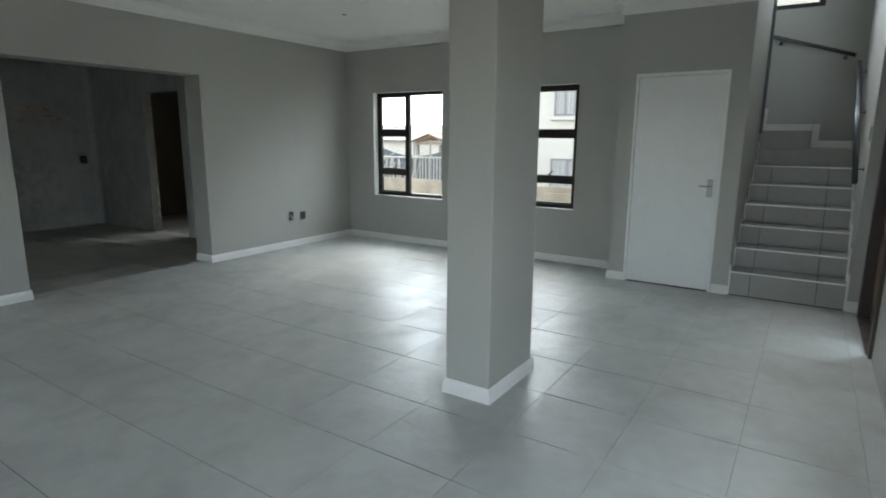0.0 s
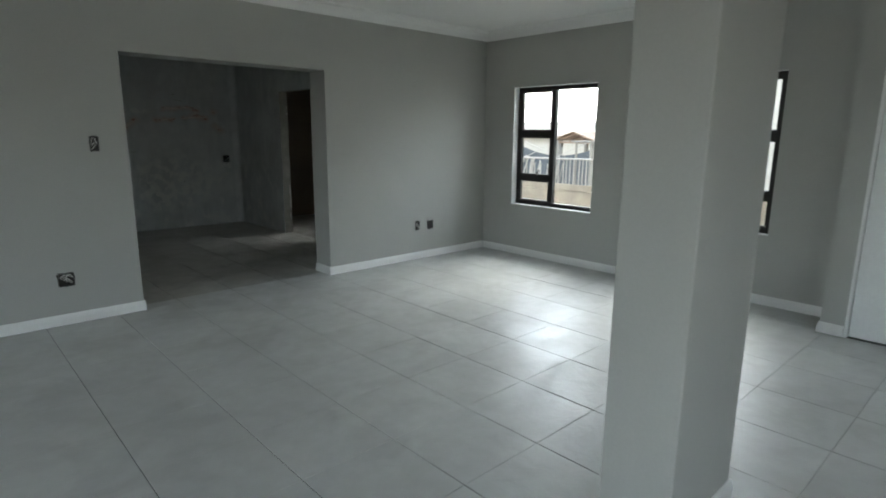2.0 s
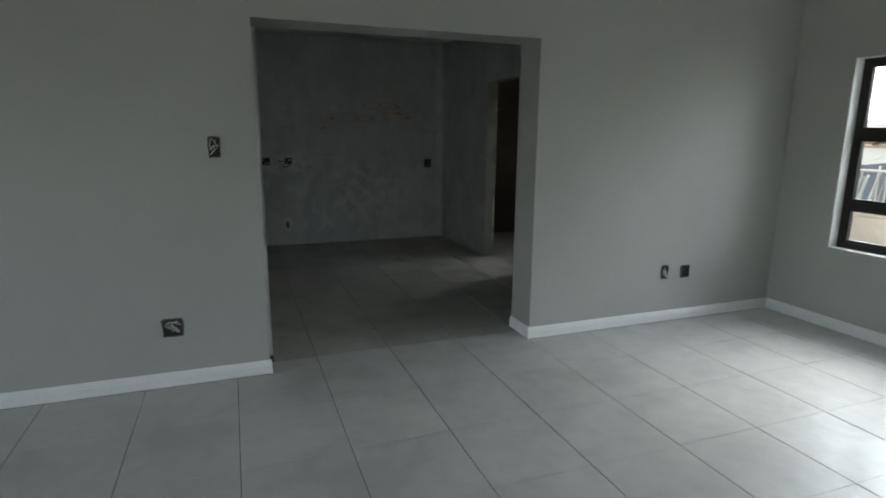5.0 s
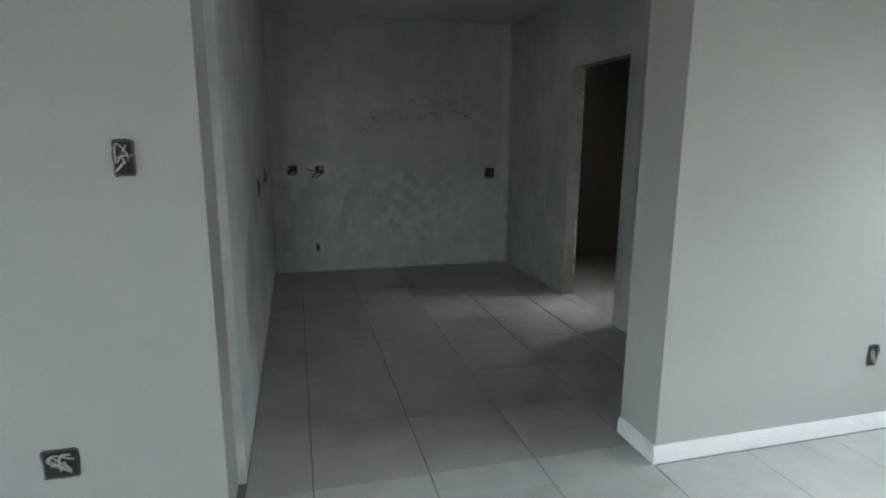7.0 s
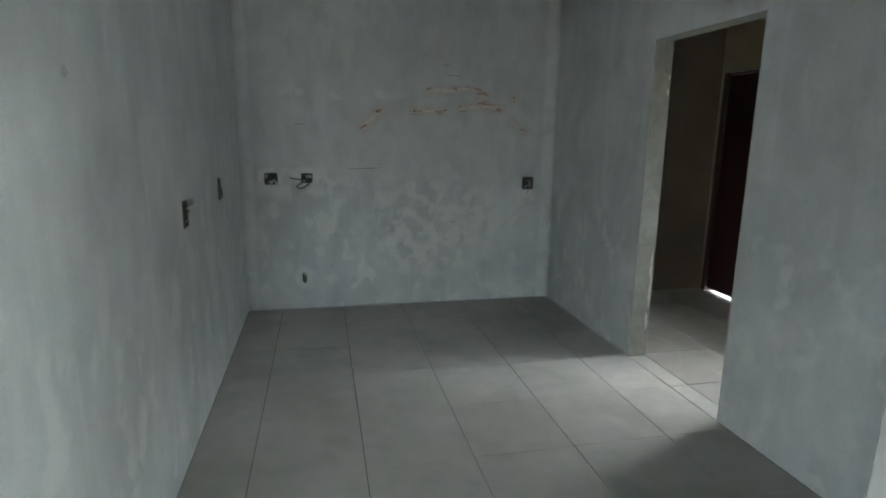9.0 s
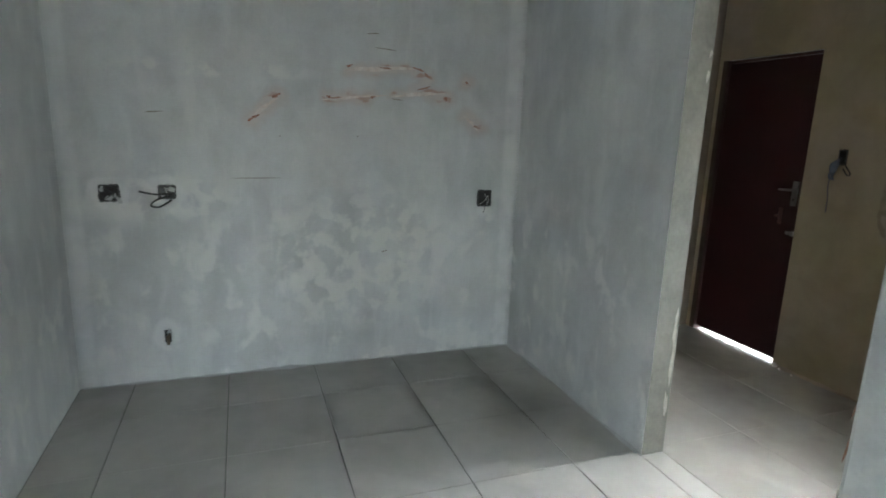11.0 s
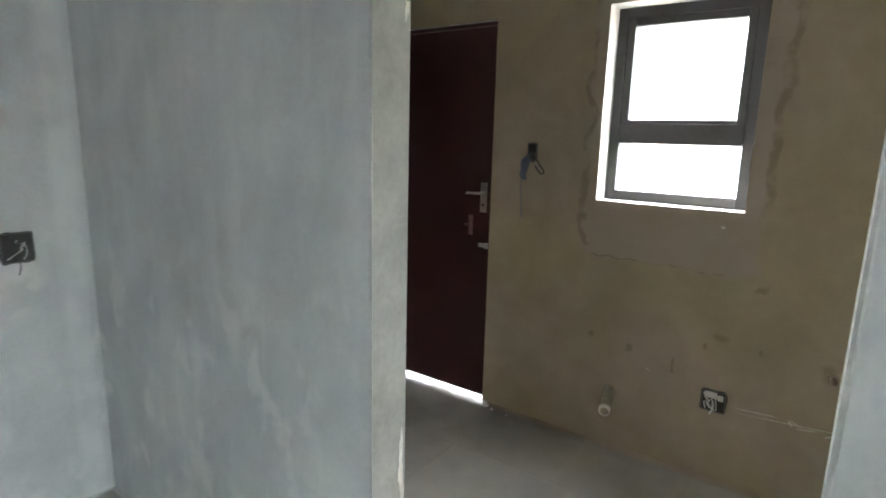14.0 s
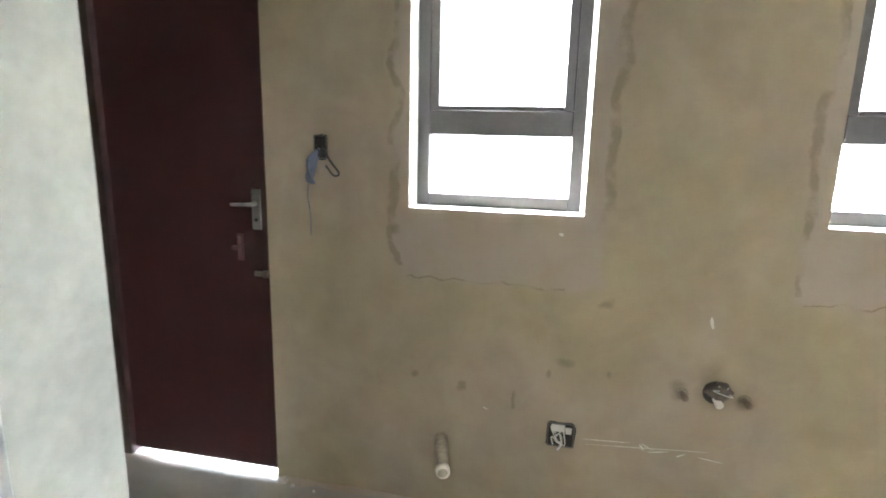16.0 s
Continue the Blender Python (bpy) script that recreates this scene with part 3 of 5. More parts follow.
slab("ceiling", (WEST - 0.2, SOUTH - 0.2, CEILZ), (BX + 0.11, LT / 2, CEILZ + 0.17), CEIL, "white painted living room ceiling", "ceiling")
slab("ceiling_bay", (BX + 0.11, BY - 0.1, CEILZ), (OUT - 0.02, LT / 2, CEILZ + 0.17), CEIL, "white painted ceiling beside the windows", "ceiling")
slab("ceiling_kitchen", (KX0 - 0.2, LT / 2, 2.66), (SX + 0.2, 4.65, 2.88), CEIL, "white ceiling of kitchen and scullery", "ceiling")
slab("ceiling_stairwell", (BX, SOUTH - 0.2, 5.4), (STX + 0.25, -3.78, 5.6), CEIL, "white stairwell ceiling", "ceiling")
slab("subfloor", (WEST - 0.2, SOUTH - 0.2, -0.15), (OUT, LT, -0.004), GROUT, "dark grout between floor tiles", "floor")
slab("subfloor_kitchen", (KX0 - 0.24, LT, -0.15), (OUT, 4.68, -0.004), GROUT, "dark grout between kitchen floor tiles", "floor")


# ---- trim ----
def cornice(name, a, b, inward, z0=2.615):
    """A cove cornice along the wall from a to b; inward: unit vector into the room."""
    a, b, n = Vector((*a, 0)), Vector((*b, 0)), Vector((*inward, 0))
    prof = [(0, z0), (0.012, z0), (0.02, z0 + 0.012), (0.035, z0 + 0.05), (0.06, z0 + 0.082), (0.095, z0 + 0.093), (0.105, z0 + 0.105), (0, z0 + 0.105)]
    bm = bmesh.new()
    ends = [[bm.verts.new(p + n * d + Vector((0, 0, z))) for d, z in prof] for p in (a, b)]
    k = len(prof)
    for i in range(k):
        bm.faces.new((ends[0][i], ends[0][(i + 1) % k], ends[1][(i + 1) % k], ends[1][i]))
    bm.faces.new(ends[0])
    bm.faces.new(ends[1])
    return tagged(link(name, bm, CEIL), "white moulded cove cornice below the ceiling", "cornice", kind="structure")


cornice("trim", (WEST, 0.0), (WX, 0.0), (0, -1))
cornice("trim", (WX, 0.0), (WX, BY), (-1, 0))
cornice("trim", (WX, BY), (BX, BY), (0, 1))
cornice("trim", (BX, BY), (BX, BR), (-1, 0))


def skirting(a, b, inward, height=0.085):
    """A moulded skirting board along the wall from a to b."""
    a, b, n = Vector((*a, 0)), Vector((*b, 0)), Vector((*inward, 0))
    prof = [(0, 0), (0.016, 0), (0.016, height * 0.62), (0.013, height * 0.70), (0.013, height * 0.80), (0.009, height * 0.88), (0.007, height), (0, height)]
    bm = bmesh.new()
    ends = [[bm.verts.new(p + n * d + Vector((0, 0, z))) for d, z in prof] for p in (a, b)]
    k = len(prof)
    for i in range(k):
        bm.faces.new((ends[0][i], ends[0][(i + 1) % k], ends[1][(i + 1) % k], ends[1][i]))
    bm.faces.new(ends[0])
    bm.faces.new(ends[1])
    return tagged(link("baseboard", bm, WHITE), "white painted moulded skirting board", "skirting board", kind="structure")


skirting((WEST, 0), (OP0 + 0.012, 0), (0, -1))
skirting((OP1 - 0.016, 0), (WX, 0), (0, -1))
skirting((OP1, 0), (OP1, LT), (-1, 0))
skirting((WX, -0.016), (WX, BY + 0.016), (-1, 0))
skirting((WX, BY), (BX - 0.016, BY), (0, 1))
skirting((BX, BY), (BX, -4.172), (-1, 0))
skirting((BX, -5.010), (BX, BR), (-1, 0))
skirting((BX, STR), (BX, SOUTH), (-1, 0), 0.09)

# ---- pillar ----
PILX, PILY = (2.455, 3.005), (-4.345, -4.065)
pillar = root("pillar", ((PILX[0] + PILX[1]) / 2, sum(PILY) / 2, 0), "light grey painted rectangular pillar with white skirting", "pillar")
bm = bmesh.new()
box(bm, (PILX[0], PILY[0], 0), (PILX[1], PILY[1], CEILZ), 0, 0.006)
shaft = part("shaft", bm, PAINT, None)
shaft.parent = pillar
shaft.matrix_parent_inverse = Matrix.Translation(pillar.location).inverted()
for a, b, n in (((PILX[0], PILY[0]), (PILX[0], PILY[1]), (-1, 0)), ((PILX[1], PILY[0]), (PILX[1], PILY[1]), (1, 0)),
                ((PILX[0] - 0.016, PILY[0]), (PILX[1] + 0.016, PILY[0]), (0, -1)), ((PILX[0] - 0.016, PILY[1]), (PILX[1] + 0.016, PILY[1]), (0, 1))):
    s = skirting(a, b, n)
    for key in ("label", "category", "kind"):
        del s[key]
    s.name = "skirting"
    s["label"] = "white skirting"
    s.parent = pillar
    s.matrix_parent_inverse = Matrix.Translation(pillar.location).inverted()


# ---- windows ----
def window(name, x, hole, depth, mullion, casement, transoms, alu, label, stay=None, glass=None, sash="all"):
    """An aluminium window set back in the hole (y0, y1, z0, z1) of an east wall. mullion: its y or None;
    casement: the side (-1 right, 1 left, 0 all) that the transoms cross; transoms: heights."""
    y0, y1, z0, z1 = hole
    w = root(name, (x + depth, (y0 + y1) / 2, z0), label, "window", kind="structure")
    inv = Matrix.Translation(w.location).inverted()

    def bar(pname, lo, hi, mat=alu, bevel=0.004, lab=""):
        ob = boxpart(pname, lo, hi, mat, w, lab, bevel)
        ob.matrix_parent_inverse = inv
        return ob

    f, d0, d1 = 0.046, x + depth, x + depth + 0.055
    bar("window_frame", (d0, y0, z0), (d1, y0 + f, z1))
    bar("window_frame", (d0, y1 - f, z0), (d1, y1, z1))
    bar("window_frame", (d0, y0 + f, z0), (d1, y1 - f, z0 + f))
    bar("window_frame", (d0, y0 + f, z1 - f), (d1, y1 - f, z1))
    spans = []
    if mullion is None:
        spans = [(y0 + f, y1 - f, True)]
    else:
        bar("mullion", (d0, mullion - 0.026, z0 + f), (d1, mullion + 0.026, z1 - f))
        spans = [(y0 + f, mullion - 0.026, casement < 0), (mullion + 0.026, y1 - f, casement > 0)]
    for a, b, crossed in spans:
        cuts = sorted(transoms) if crossed else []
        levels = [z0 + f]
        for t, half in cuts:
            bar("transom", (d0 - 0.006, a, t - half), (d1, b, t + half))
            levels += [t - half, t + half]
        levels.append(z1 - f)
        for k in range(0, len(levels), 2):
            if sash == "all" and crossed or sash == "top" and k == len(levels) - 2:
                s = 0.034 if sash == "top" else 0.02
                za, zb = levels[k], levels[k + 1]
                for lo, hi in (((a, za), (a + s, zb)), ((b - s, za), (b, zb)), ((a + s, za), (b - s, za + s * (0.5 if sash == "top" else 1.0))), ((a + s, zb - s), (b - s, zb))):
                    bar("sash", (d0 + 0.004, lo[0], lo[1]), (d0 + 0.045, hi[0], hi[1]), alu, 0.003)
            pane = bar("pane", (d0 + 0.022, a, levels[k]), (d0 + 0.027, b, levels[k + 1]), glass or GLASS, 0.0, "clear glass")
            pane.visible_shadow = False
    if stay:
        sy, sz = stay
        bm = bmesh.new()
        box(bm, (d0 - 0.03, sy - 0.012, sz - 0.01), (d0 - 0.004, sy + 0.012, sz + 0.035), 0, 0.003)
        tube(bm, (d0 - 0.022, sy - 0.045, sz + 0.065), (d0 - 0.022, sy + 0.005, sz + 0.015), 0.007, 8)
        h = part("handle", bm, alu, w, "dark window handle")
        h.matrix_parent_inverse = inv
    return w


window("window_1", WX, W1, 0.085, -1.005, 1, [(1.495, 0.033), (0.965, 0.028)], BRONZE, "dark bronze aluminium window with three small panes and a tall one", (-0.80, 1.0))
window("window_2", WX, W2, 0.085, -2.87, -1, [(1.495, 0.033), (0.965, 0.028)], BRONZE, "dark bronze aluminium window beside the cupboard", (-3.10, 1.0))
window("window_3", SX, (S1[0] + 0.011, *S1[1:]), 0.11, None, 0, [(1.505, 0.045)], GREYALU, "bronze aluminium scullery window with opening top light", None, HAZEGLASS, "top")
window("window_4", SX, (S2[0] + 0.011, *S2[1:]), 0.11, None, 0, [(1.505, 0.045)], GREYALU, "bronze aluminium scullery window with opening top light", None, HAZEGLASS, "top")
window("window_5", STX, (-5.62, -4.3, 2.95, 4.75), 0.08, None, 0, [], BRONZE, "high stairwell window")


# plastered outer reveals of the two living room windows
for y0, y1, z0, z1 in (W1, W2):
    xa, xb = WX + 0.143, WX + 0.198
    slab("trim", (xa, y0 + 0.001, z0 + 0.001), (xb, y1 - 0.001, z0 + 0.012), COPING, "weathered outer window sill", "window sill")
    for a, b in ((y0 + 0.001, y0 + 0.008), (y1 - 0.008, y1 - 0.001)):
        slab("trim", (xa, a, z0 + 0.013), (xb, b, z1 - 0.001), COPING, "weathered plaster of the outer window reveal", "window reveal")


# ---- doors ----
def keep(ob, holder):
    ob.parent = holder
    ob.matrix_parent_inverse = Matrix.Translation(holder.location).inverted()
    return ob


def kpart(name, bm, mat, holder, label=""):
    return keep(link(name, bm, mat, None, label), holder)


def kbox(name, lo, hi, mat, holder, label="", bevel=0.0):
    bm = bmesh.new()
    box(bm, lo, hi, 0, bevel)
    return kpart(name, bm, mat, holder, label)


# white flush cupboard door
y0, y1 = D1[0], D1[1]
door = root("door_1", (BX, (y0 + y1) / 2, 0), "closed white flush cupboard door with a lever handle", "door", kind="structure")
for a, b in ((y0 - 0.014, y0 + 0.012), (y1 - 0.012, y1 + 0.014)):
    kbox("door_frame", (BX - 0.014, a, 0), (BX + 0.10, b, 2.03), WHITE, door, "", 0.004)
kbox("door_frame", (BX - 0.014, y0 - 0.014, 2.03), (BX + 0.10, y1 + 0.014, 2.060), WHITE, door, "", 0.004)
kbox("door_leaf", (BX + 0.008, y0 + 0.015, 0.012), (BX + 0.048, y1 - 0.015, 2.026), DOORWHITE, door, "white flush door leaf", 0.003)
hy, hz = y0 + 0.075, 0.99
kbox("handle_plate", (BX + 0.000, hy - 0.024, hz - 0.085), (BX + 0.008, hy + 0.024, hz + 0.085), SATIN, door, "satin steel handle plate", 0.003)
bm = bmesh.new()
tube(bm, (BX + 0.0, hy, hz + 0.02), (BX - 0.045, hy, hz + 0.02), 0.009)
tube(bm, (BX - 0.045, hy - 0.008, hz + 0.02), (BX - 0.045, hy + 0.085, hz + 0.02), 0.0085)
smooth(kpart("handle", bm, SATIN, door, "steel lever handle"))

# outer scullery door
y0, y1 = DD[0], DD[1]
door = root("door_2", (SX, (y0 + y1) / 2, 0), "closed dark red painted outer door with daylight below it", "door", kind="structure")
# the dark strip at y1 stands in for the shadow gap beside the frame
for a, b, front in ((y0, y0 + 0.012, 0.03), (y1 - 0.03, y1 + 0.012, -0.006)):
    kbox("door_frame", (SX + front, a, 0), (SX + (0.12 if front > 0 else 0.0), b, 2.045), DARKTIMBERSHADE if front < 0 else MAROON, door, "", 0.003)
kbox("door_frame", (SX + 0.001, y1 - 0.03, 0), (SX + 0.12, y1 - 0.001, 2.045), MAROON, door, "", 0.003)
kbox("door_frame", (SX + 0.03, y0 + 0.012, 2.025), (SX + 0.12, y1 - 0.03, 2.045), MAROON, door, "", 0.003)
kbox("door_leaf", (SX + 0.022, y0 + 0.014, 0.026), (SX + 0.065, y1 - 0.032, 2.022), MAROON, door, "dark red boarded door leaf", 0.003)
hy = y0 + 0.055
fx = SX + 0.022
kbox("handle_plate", (fx - 0.007, hy - 0.020, 1.075), (fx, hy + 0.020, 1.235), STEEL, door, "steel lock plate", 0.003)
bm = bmesh.new()
tube(bm, (fx, hy, 1.18), (fx - 0.045, hy, 1.18), 0.009)
tube(bm, (fx - 0.045, hy - 0.008, 1.18), (fx - 0.045, hy + 0.085, 1.176), 0.008, 12, 0.006)
smooth(kpart("handle", bm, STEEL, door, "steel lever handle"))
bm = bmesh.new()
tube(bm, (fx - 0.007, hy, 1.115), (fx - 0.011, hy, 1.115), 0.007)
smooth(kpart("keyhole", bm, HOLESHADE, door, "dark disc for the shaded keyhole"))
by = 3.445
bm = bmesh.new()
box(bm, (fx - 0.006, by - 0.014, 0.945), (fx, by + 0.014, 1.055), 0, 0.003)
tube(bm, (fx - 0.012, by, 0.955), (fx - 0.012, by, 1.045), 0.007)
box(bm, (fx - 0.022, by + 0.0, 0.99), (fx - 0.006, by + 0.03, 1.006), 0, 0.002)
kpart("bolt", bm, DULLSTEEL, door, "paint-smeared steel slide bolt")
bm = bmesh.new()
box(bm, (fx - 0.010, y0 + 0.016, 0.885), (fx, y0 + 0.075, 0.905), 0, 0.002)
box(bm, (fx - 0.016, y0 + 0.016, 0.880), (fx, y0 + 0.034, 0.910), 0, 0.002)
kpart("latch", bm, STEEL, door, "small steel latch")

# entrance door in the front wall
door = root("door_3", (5.05, SOUTH, 0), "dark stained timber entrance door frame with a brown leaf", "door", kind="structure")
kbox("door_frame", (5.55, SOUTH - 0.17, 0), (5.66, SOUTH + 0.022, 2.12), DARKTIMBERSHADE, door, "dark timber frame", 0.004)
kbox("door_frame", (4.45, SOUTH - 0.17, 0), (4.53, SOUTH + 0.022, 2.12), DARKTIMBERSHADE, door, "dark timber frame", 0.004)
kbox("door_frame", (4.53, SOUTH - 0.17, 2.04), (5.55, SOUTH + 0.022, 2.12), DARKTIMBERSHADE, door, "dark timber frame", 0.004)
kbox("door_leaf", (4.76, SOUTH - 0.10, 0.01), (5.548, SOUTH - 0.055, 2.035), TIMBER, door, "brown timber door leaf", 0.004)
for k in range(3):
    kbox("panel", (4.86, SOUTH - 0.055, 0.18 + k * 0.62), (5.46, SOUTH - 0.043, 0.68 + k * 0.62), TIMBER, door, "", 0.008)
kbox("threshold", (4.53, SOUTH - 0.2, 0.0), (5.55, SOUTH + 0.03, 0.012), DARKTIMBERSHADE, door, "dark timber threshold", 0.003)
pane = kbox("pane", (4.53, SOUTH - 0.09, 0.02), (4.75, SOUTH - 0.084, 2.035), GLASS, door, "clear glass sidelight")
pane.visible_shadow = False

# ---- stairs ----
STEPJOINT = material("grey_step_joint", (0.17, 0.168, 0.155), 0.9, fine=90, bump=0.001)
NOSING = material("pale_nosing_trim", (0.86, 0.86, 0.84), 0.35, metal=0.1, fine=90, bump=0)
stairs = root("staircase", (BX + 0.02, (BR + STR) / 2, 0), "tiled staircase with white skirting rising to a landing", "staircase", kind="structure")
STY0, STY1 = STR + 0.004, BR - 0.004
rise = [0.225 + 0.188 * i for i in range(7)]
goX = [5.71 + 0.27 * i for i in range(7)]
for i in range(6):
    bm = bmesh.new()
    box(bm, (goX[i] + 0.012, STY0, 0.0), (goX[i + 1] + 0.012, STY1, rise[i] - 0.012))
    kpart("step", bm, STEPJOINT, stairs)
    lo = 0 if i == 0 else rise[i - 1]
    for a, b in ((STY0 + 0.004, -5.857), (-5.849, -5.337), (-5.329, STY1 - 0.002)):
        kbox("riser_tile", (goX[i] + 0.002, a, lo + 0.003), (goX[i] + 0.012, b, rise[i] - 0.012), STEPTILE, stairs, "", 0.0015)
        kbox("tread_tile", (goX[i] + 0.0005, a, rise[i] - 0.0115), (goX[i + 1] + 0.0, b, rise[i]), STEPTILE, stairs, "", 0.002)
    kbox("nosing", (goX[i] - 0.0045, STY0 + 0.003, rise[i] - 0.012), (goX[i] + 0.0003, STY1 - 0.003, rise[i] + 0.0015), NOSING, stairs, "thin pale nosing trim")
# landing and the first turned step
LZ = rise[6]
kbox("landing", (goX[6] + 0.012, STY0, 0.0), (STX - 0.003, -5.155, LZ - 0.012), STEPTILE, stairs)
for a, b in ((STY0 + 0.004, -5.857), (-5.849, -5.337), (-5.329, STY1 - 0.002)):
    kbox("riser_tile", (goX[6] + 0.002, a, rise[5] + 0.003), (goX[6] + 0.012, b, LZ - 0.012), STEPTILE, stairs, "", 0.0015)
kbox("tread_tile", (goX[6] + 0.0005, STY0 + 0.003, LZ - 0.0115), (STX - 0.004, -5.652, LZ), STEPTILE, stairs, "", 0.002)
for k in range(4):
    a, b = -5.65 + 0.55 * k, -5.10 + 0.55 * k
    zt = LZ + 0.19 * (k + 1)
    kbox("step", (goX[6] + 0.06, a + 0.012, LZ - 0.01 if k == 0 else LZ - 0.005), (STX - 0.003, b + 0.011, zt - 0.012), STEPTILE, stairs)
    kbox("riser_tile", (goX[6] + 0.06, a + 0.001, zt - 0.188), (STX - 0.004, a + 0.0115, zt - 0.012), STEPTILE, stairs, "", 0.0015)
    kbox("tread_tile", (goX[6] + 0.06, a - 0.006, zt - 0.0115), (STX - 0.004, b, zt), STEPTILE, stairs, "", 0.002)
    # stepped skirting on the back wall
    kbox("skirting", (STX - 0.018, a + 0.004, zt + 0.0005), (STX - 0.0005, b - 0.07, zt + 0.085), WHITE, stairs, "white stepped skirting", 0.002)
    kbox("skirting", (STX - 0.018, b - 0.069, zt + 0.0005), (STX - 0.0005, b + 0.003, zt + 0.275), WHITE, stairs, "", 0.002)
kbox("skirting", (STX - 0.018, STR + 0.02, LZ + 0.0005), (STX - 0.0005, -5.725, LZ + 0.085), WHITE, stairs, "white stepped skirting", 0.002)
kbox("skirting", (STX - 0.018, -5.724, LZ + 0.0005), (STX - 0.0005, -5.652, LZ + 0.275), WHITE, stairs, "", 0.002)
# stepped skirting up the right wall
for i in range(7):
    kbox("skirting", (goX[i] + 0.004 if i else BX + 0.002, STR - 0.0005, rise[i] + 0.0005), (goX[i] + 0.272, STR + 0.014, rise[i] + 0.08), WHITE, stairs, "", 0.002)
    kbox("skirting", (goX[i] - 0.03, STR - 0.0005, (rise[i - 1] + 0.081) if i else 0.0), (goX[i] + 0.003, STR + 0.016, rise[i] + 0.08), WHITE, stairs, "", 0.002)
    kbox("skirting", (goX[i] - 0.02, BR - 0.012, (rise[i - 1] + 0.001) if i else 0.0), (goX[i] + 0.001, BR + 0.0005, rise[i] + 0.06), WHITE, stairs, "", 0.002)


def handrail(a, b, brackets, toward, label):
    r = root("handrail", a, label, "handrail", "stair handrails")
    bm = bmesh.new()
    tube(bm, a, b, 0.021, 16)
    smooth(kpart("rail", bm, RAILDARK, r))
    for t in brackets:
        p = Vector(a).lerp(Vector(b), t)
        bm = bmesh.new()
        tube(bm, p + Vector((0, 0, -0.02)), p + Vector((0, 0, -0.045)), 0.006, 8)
        tube(bm, p + Vector((0, 0, -0.045)), p + Vector(toward) + Vector((0, 0, -0.045)), 0.006, 8)
        tube(bm, p + Vector(toward) * 0.93 + Vector((0, 0, -0.045)), p + Vector(toward) + Vector((0, 0, -0.045)), 0.022, 12)
        smooth(kpart("bracket", bm, RAILDARK, r))
    return r


handrail((5.74, STR + 0.066, 1.10), (7.86, STR + 0.066, 2.30), (0.12, 0.55, 0.93), (0, -0.066, 0), "round dark steel handrail on the stairwell wall")
handrail((STX - 0.066, -5.97, 2.38), (STX - 0.066, -4.1, 2.97), (0.05, 0.4, 0.8), (0.066, 0, 0), "round dark steel handrail rising along the back wall")
post = root("newel_post", (7.28, -5.135, LZ), "slim dark steel post beside the stairs", "post")
bm = bmesh.new()
box(bm, (7.262, BR - 0.030, LZ + 0.16), (7.292, BR - 0.0005, 4.2), 0, 0.003)
kpart("shaft", bm, RAILDARK, post)


# ---- wall boxes, wires and pipes ----
def frame_of(axis, plane, side):
    """A function from (along, height, out of the wall) to a place. side: the sign of the way out of the wall."""
    if axis == "y":
        return lambda u, z, d=0.0: Vector((u, plane + side * d, z))
    return lambda u, z, d=0.0: Vector((plane + side * d, u, z))


def fbox(bm, f, u0, u1, z0, z1, d0, d1, bevel=0.0):
    a, b = f(u0, z0, d0), f(u1, z1, d1)
    box(bm, [min(p, q) for p, q in zip(a, b)], [max(p, q) for p, q in zip(a, b)], 0, bevel)


def wall_box(f, u, z, w, h, label, wires=3, colour=None, seed=0, rim=HOLESHADE, ragged=True):
    """An open electrical box laid on the wall, its shaded inside a flat dark plate, with loose wire ends."""
    rng = random.Random(seed)
    r = root("socket_box", f(u, z, 0), label, "electrical box", "open electrical boxes")
    t = 0.004
    bm = bmesh.new()
    fbox(bm, f, u - w / 2 + t, u + w / 2 - t, z - h / 2 + t, z + h / 2 - t, 0.0008, 0.0022)
    kpart("back", bm, HOLESHADE, r, "flat dark plate for the shaded inside")
    for k, (a, b, c, e) in enumerate(((-w / 2, -w / 2 + t, -h / 2, h / 2), (w / 2 - t, w / 2, -h / 2, h / 2), (-w / 2 + t, w / 2 - t, -h / 2, -h / 2 + t), (-w / 2 + t, w / 2 - t, h / 2 - t, h / 2))):
        bm = bmesh.new()
        fbox(bm, f, u + a, u + b, z + c, z + e, 0.0003, 0.005 + 0.002 * rng.random(), 0.0008)
        kpart("rim", bm, BOXMETAL, r)
    if ragged:
        n = 28
        bm = bmesh.new()
        low, top = [], []
        for k in range(n):
            a = 2 * math.pi * k / n
            m = max(abs(math.cos(a)), abs(math.sin(a)))
            s = 1.04 + 0.10 * rng.random() ** 2
            cu, cz = u + math.cos(a) / m * w / 2 * s, z + math.sin(a) / m * h / 2 * s
            low.append(bm.verts.new(f(cu, cz, -0.001)))
            top.append(bm.verts.new(f(u + (cu - u) * 0.99, z + (cz - z) * 0.99, 0.0004)))
        bm.faces.new(top)
        for k in range(n):
            bm.faces.new((low[k], low[(k + 1) % n], top[(k + 1) % n], top[k]))
        kpart("chipped_edge", bm, rim, r, "chipped plaster edge in the dark shade colour")
    for k in range(wires):
        pts = []
        a0 = rng.random() * 6.28
        for s in range(5):
            pts.append(f(u + rng.uniform(-0.4, 0.4) * w, z + rng.uniform(-0.42, 0.42) * h, 0.004 + 0.016 * rng.random()))
        keep(wire("wire", pts, 0.0022, (WIREWHITE if k % 2 == 0 else WIREBLACK) if colour is None else colour, None), r)
    return r


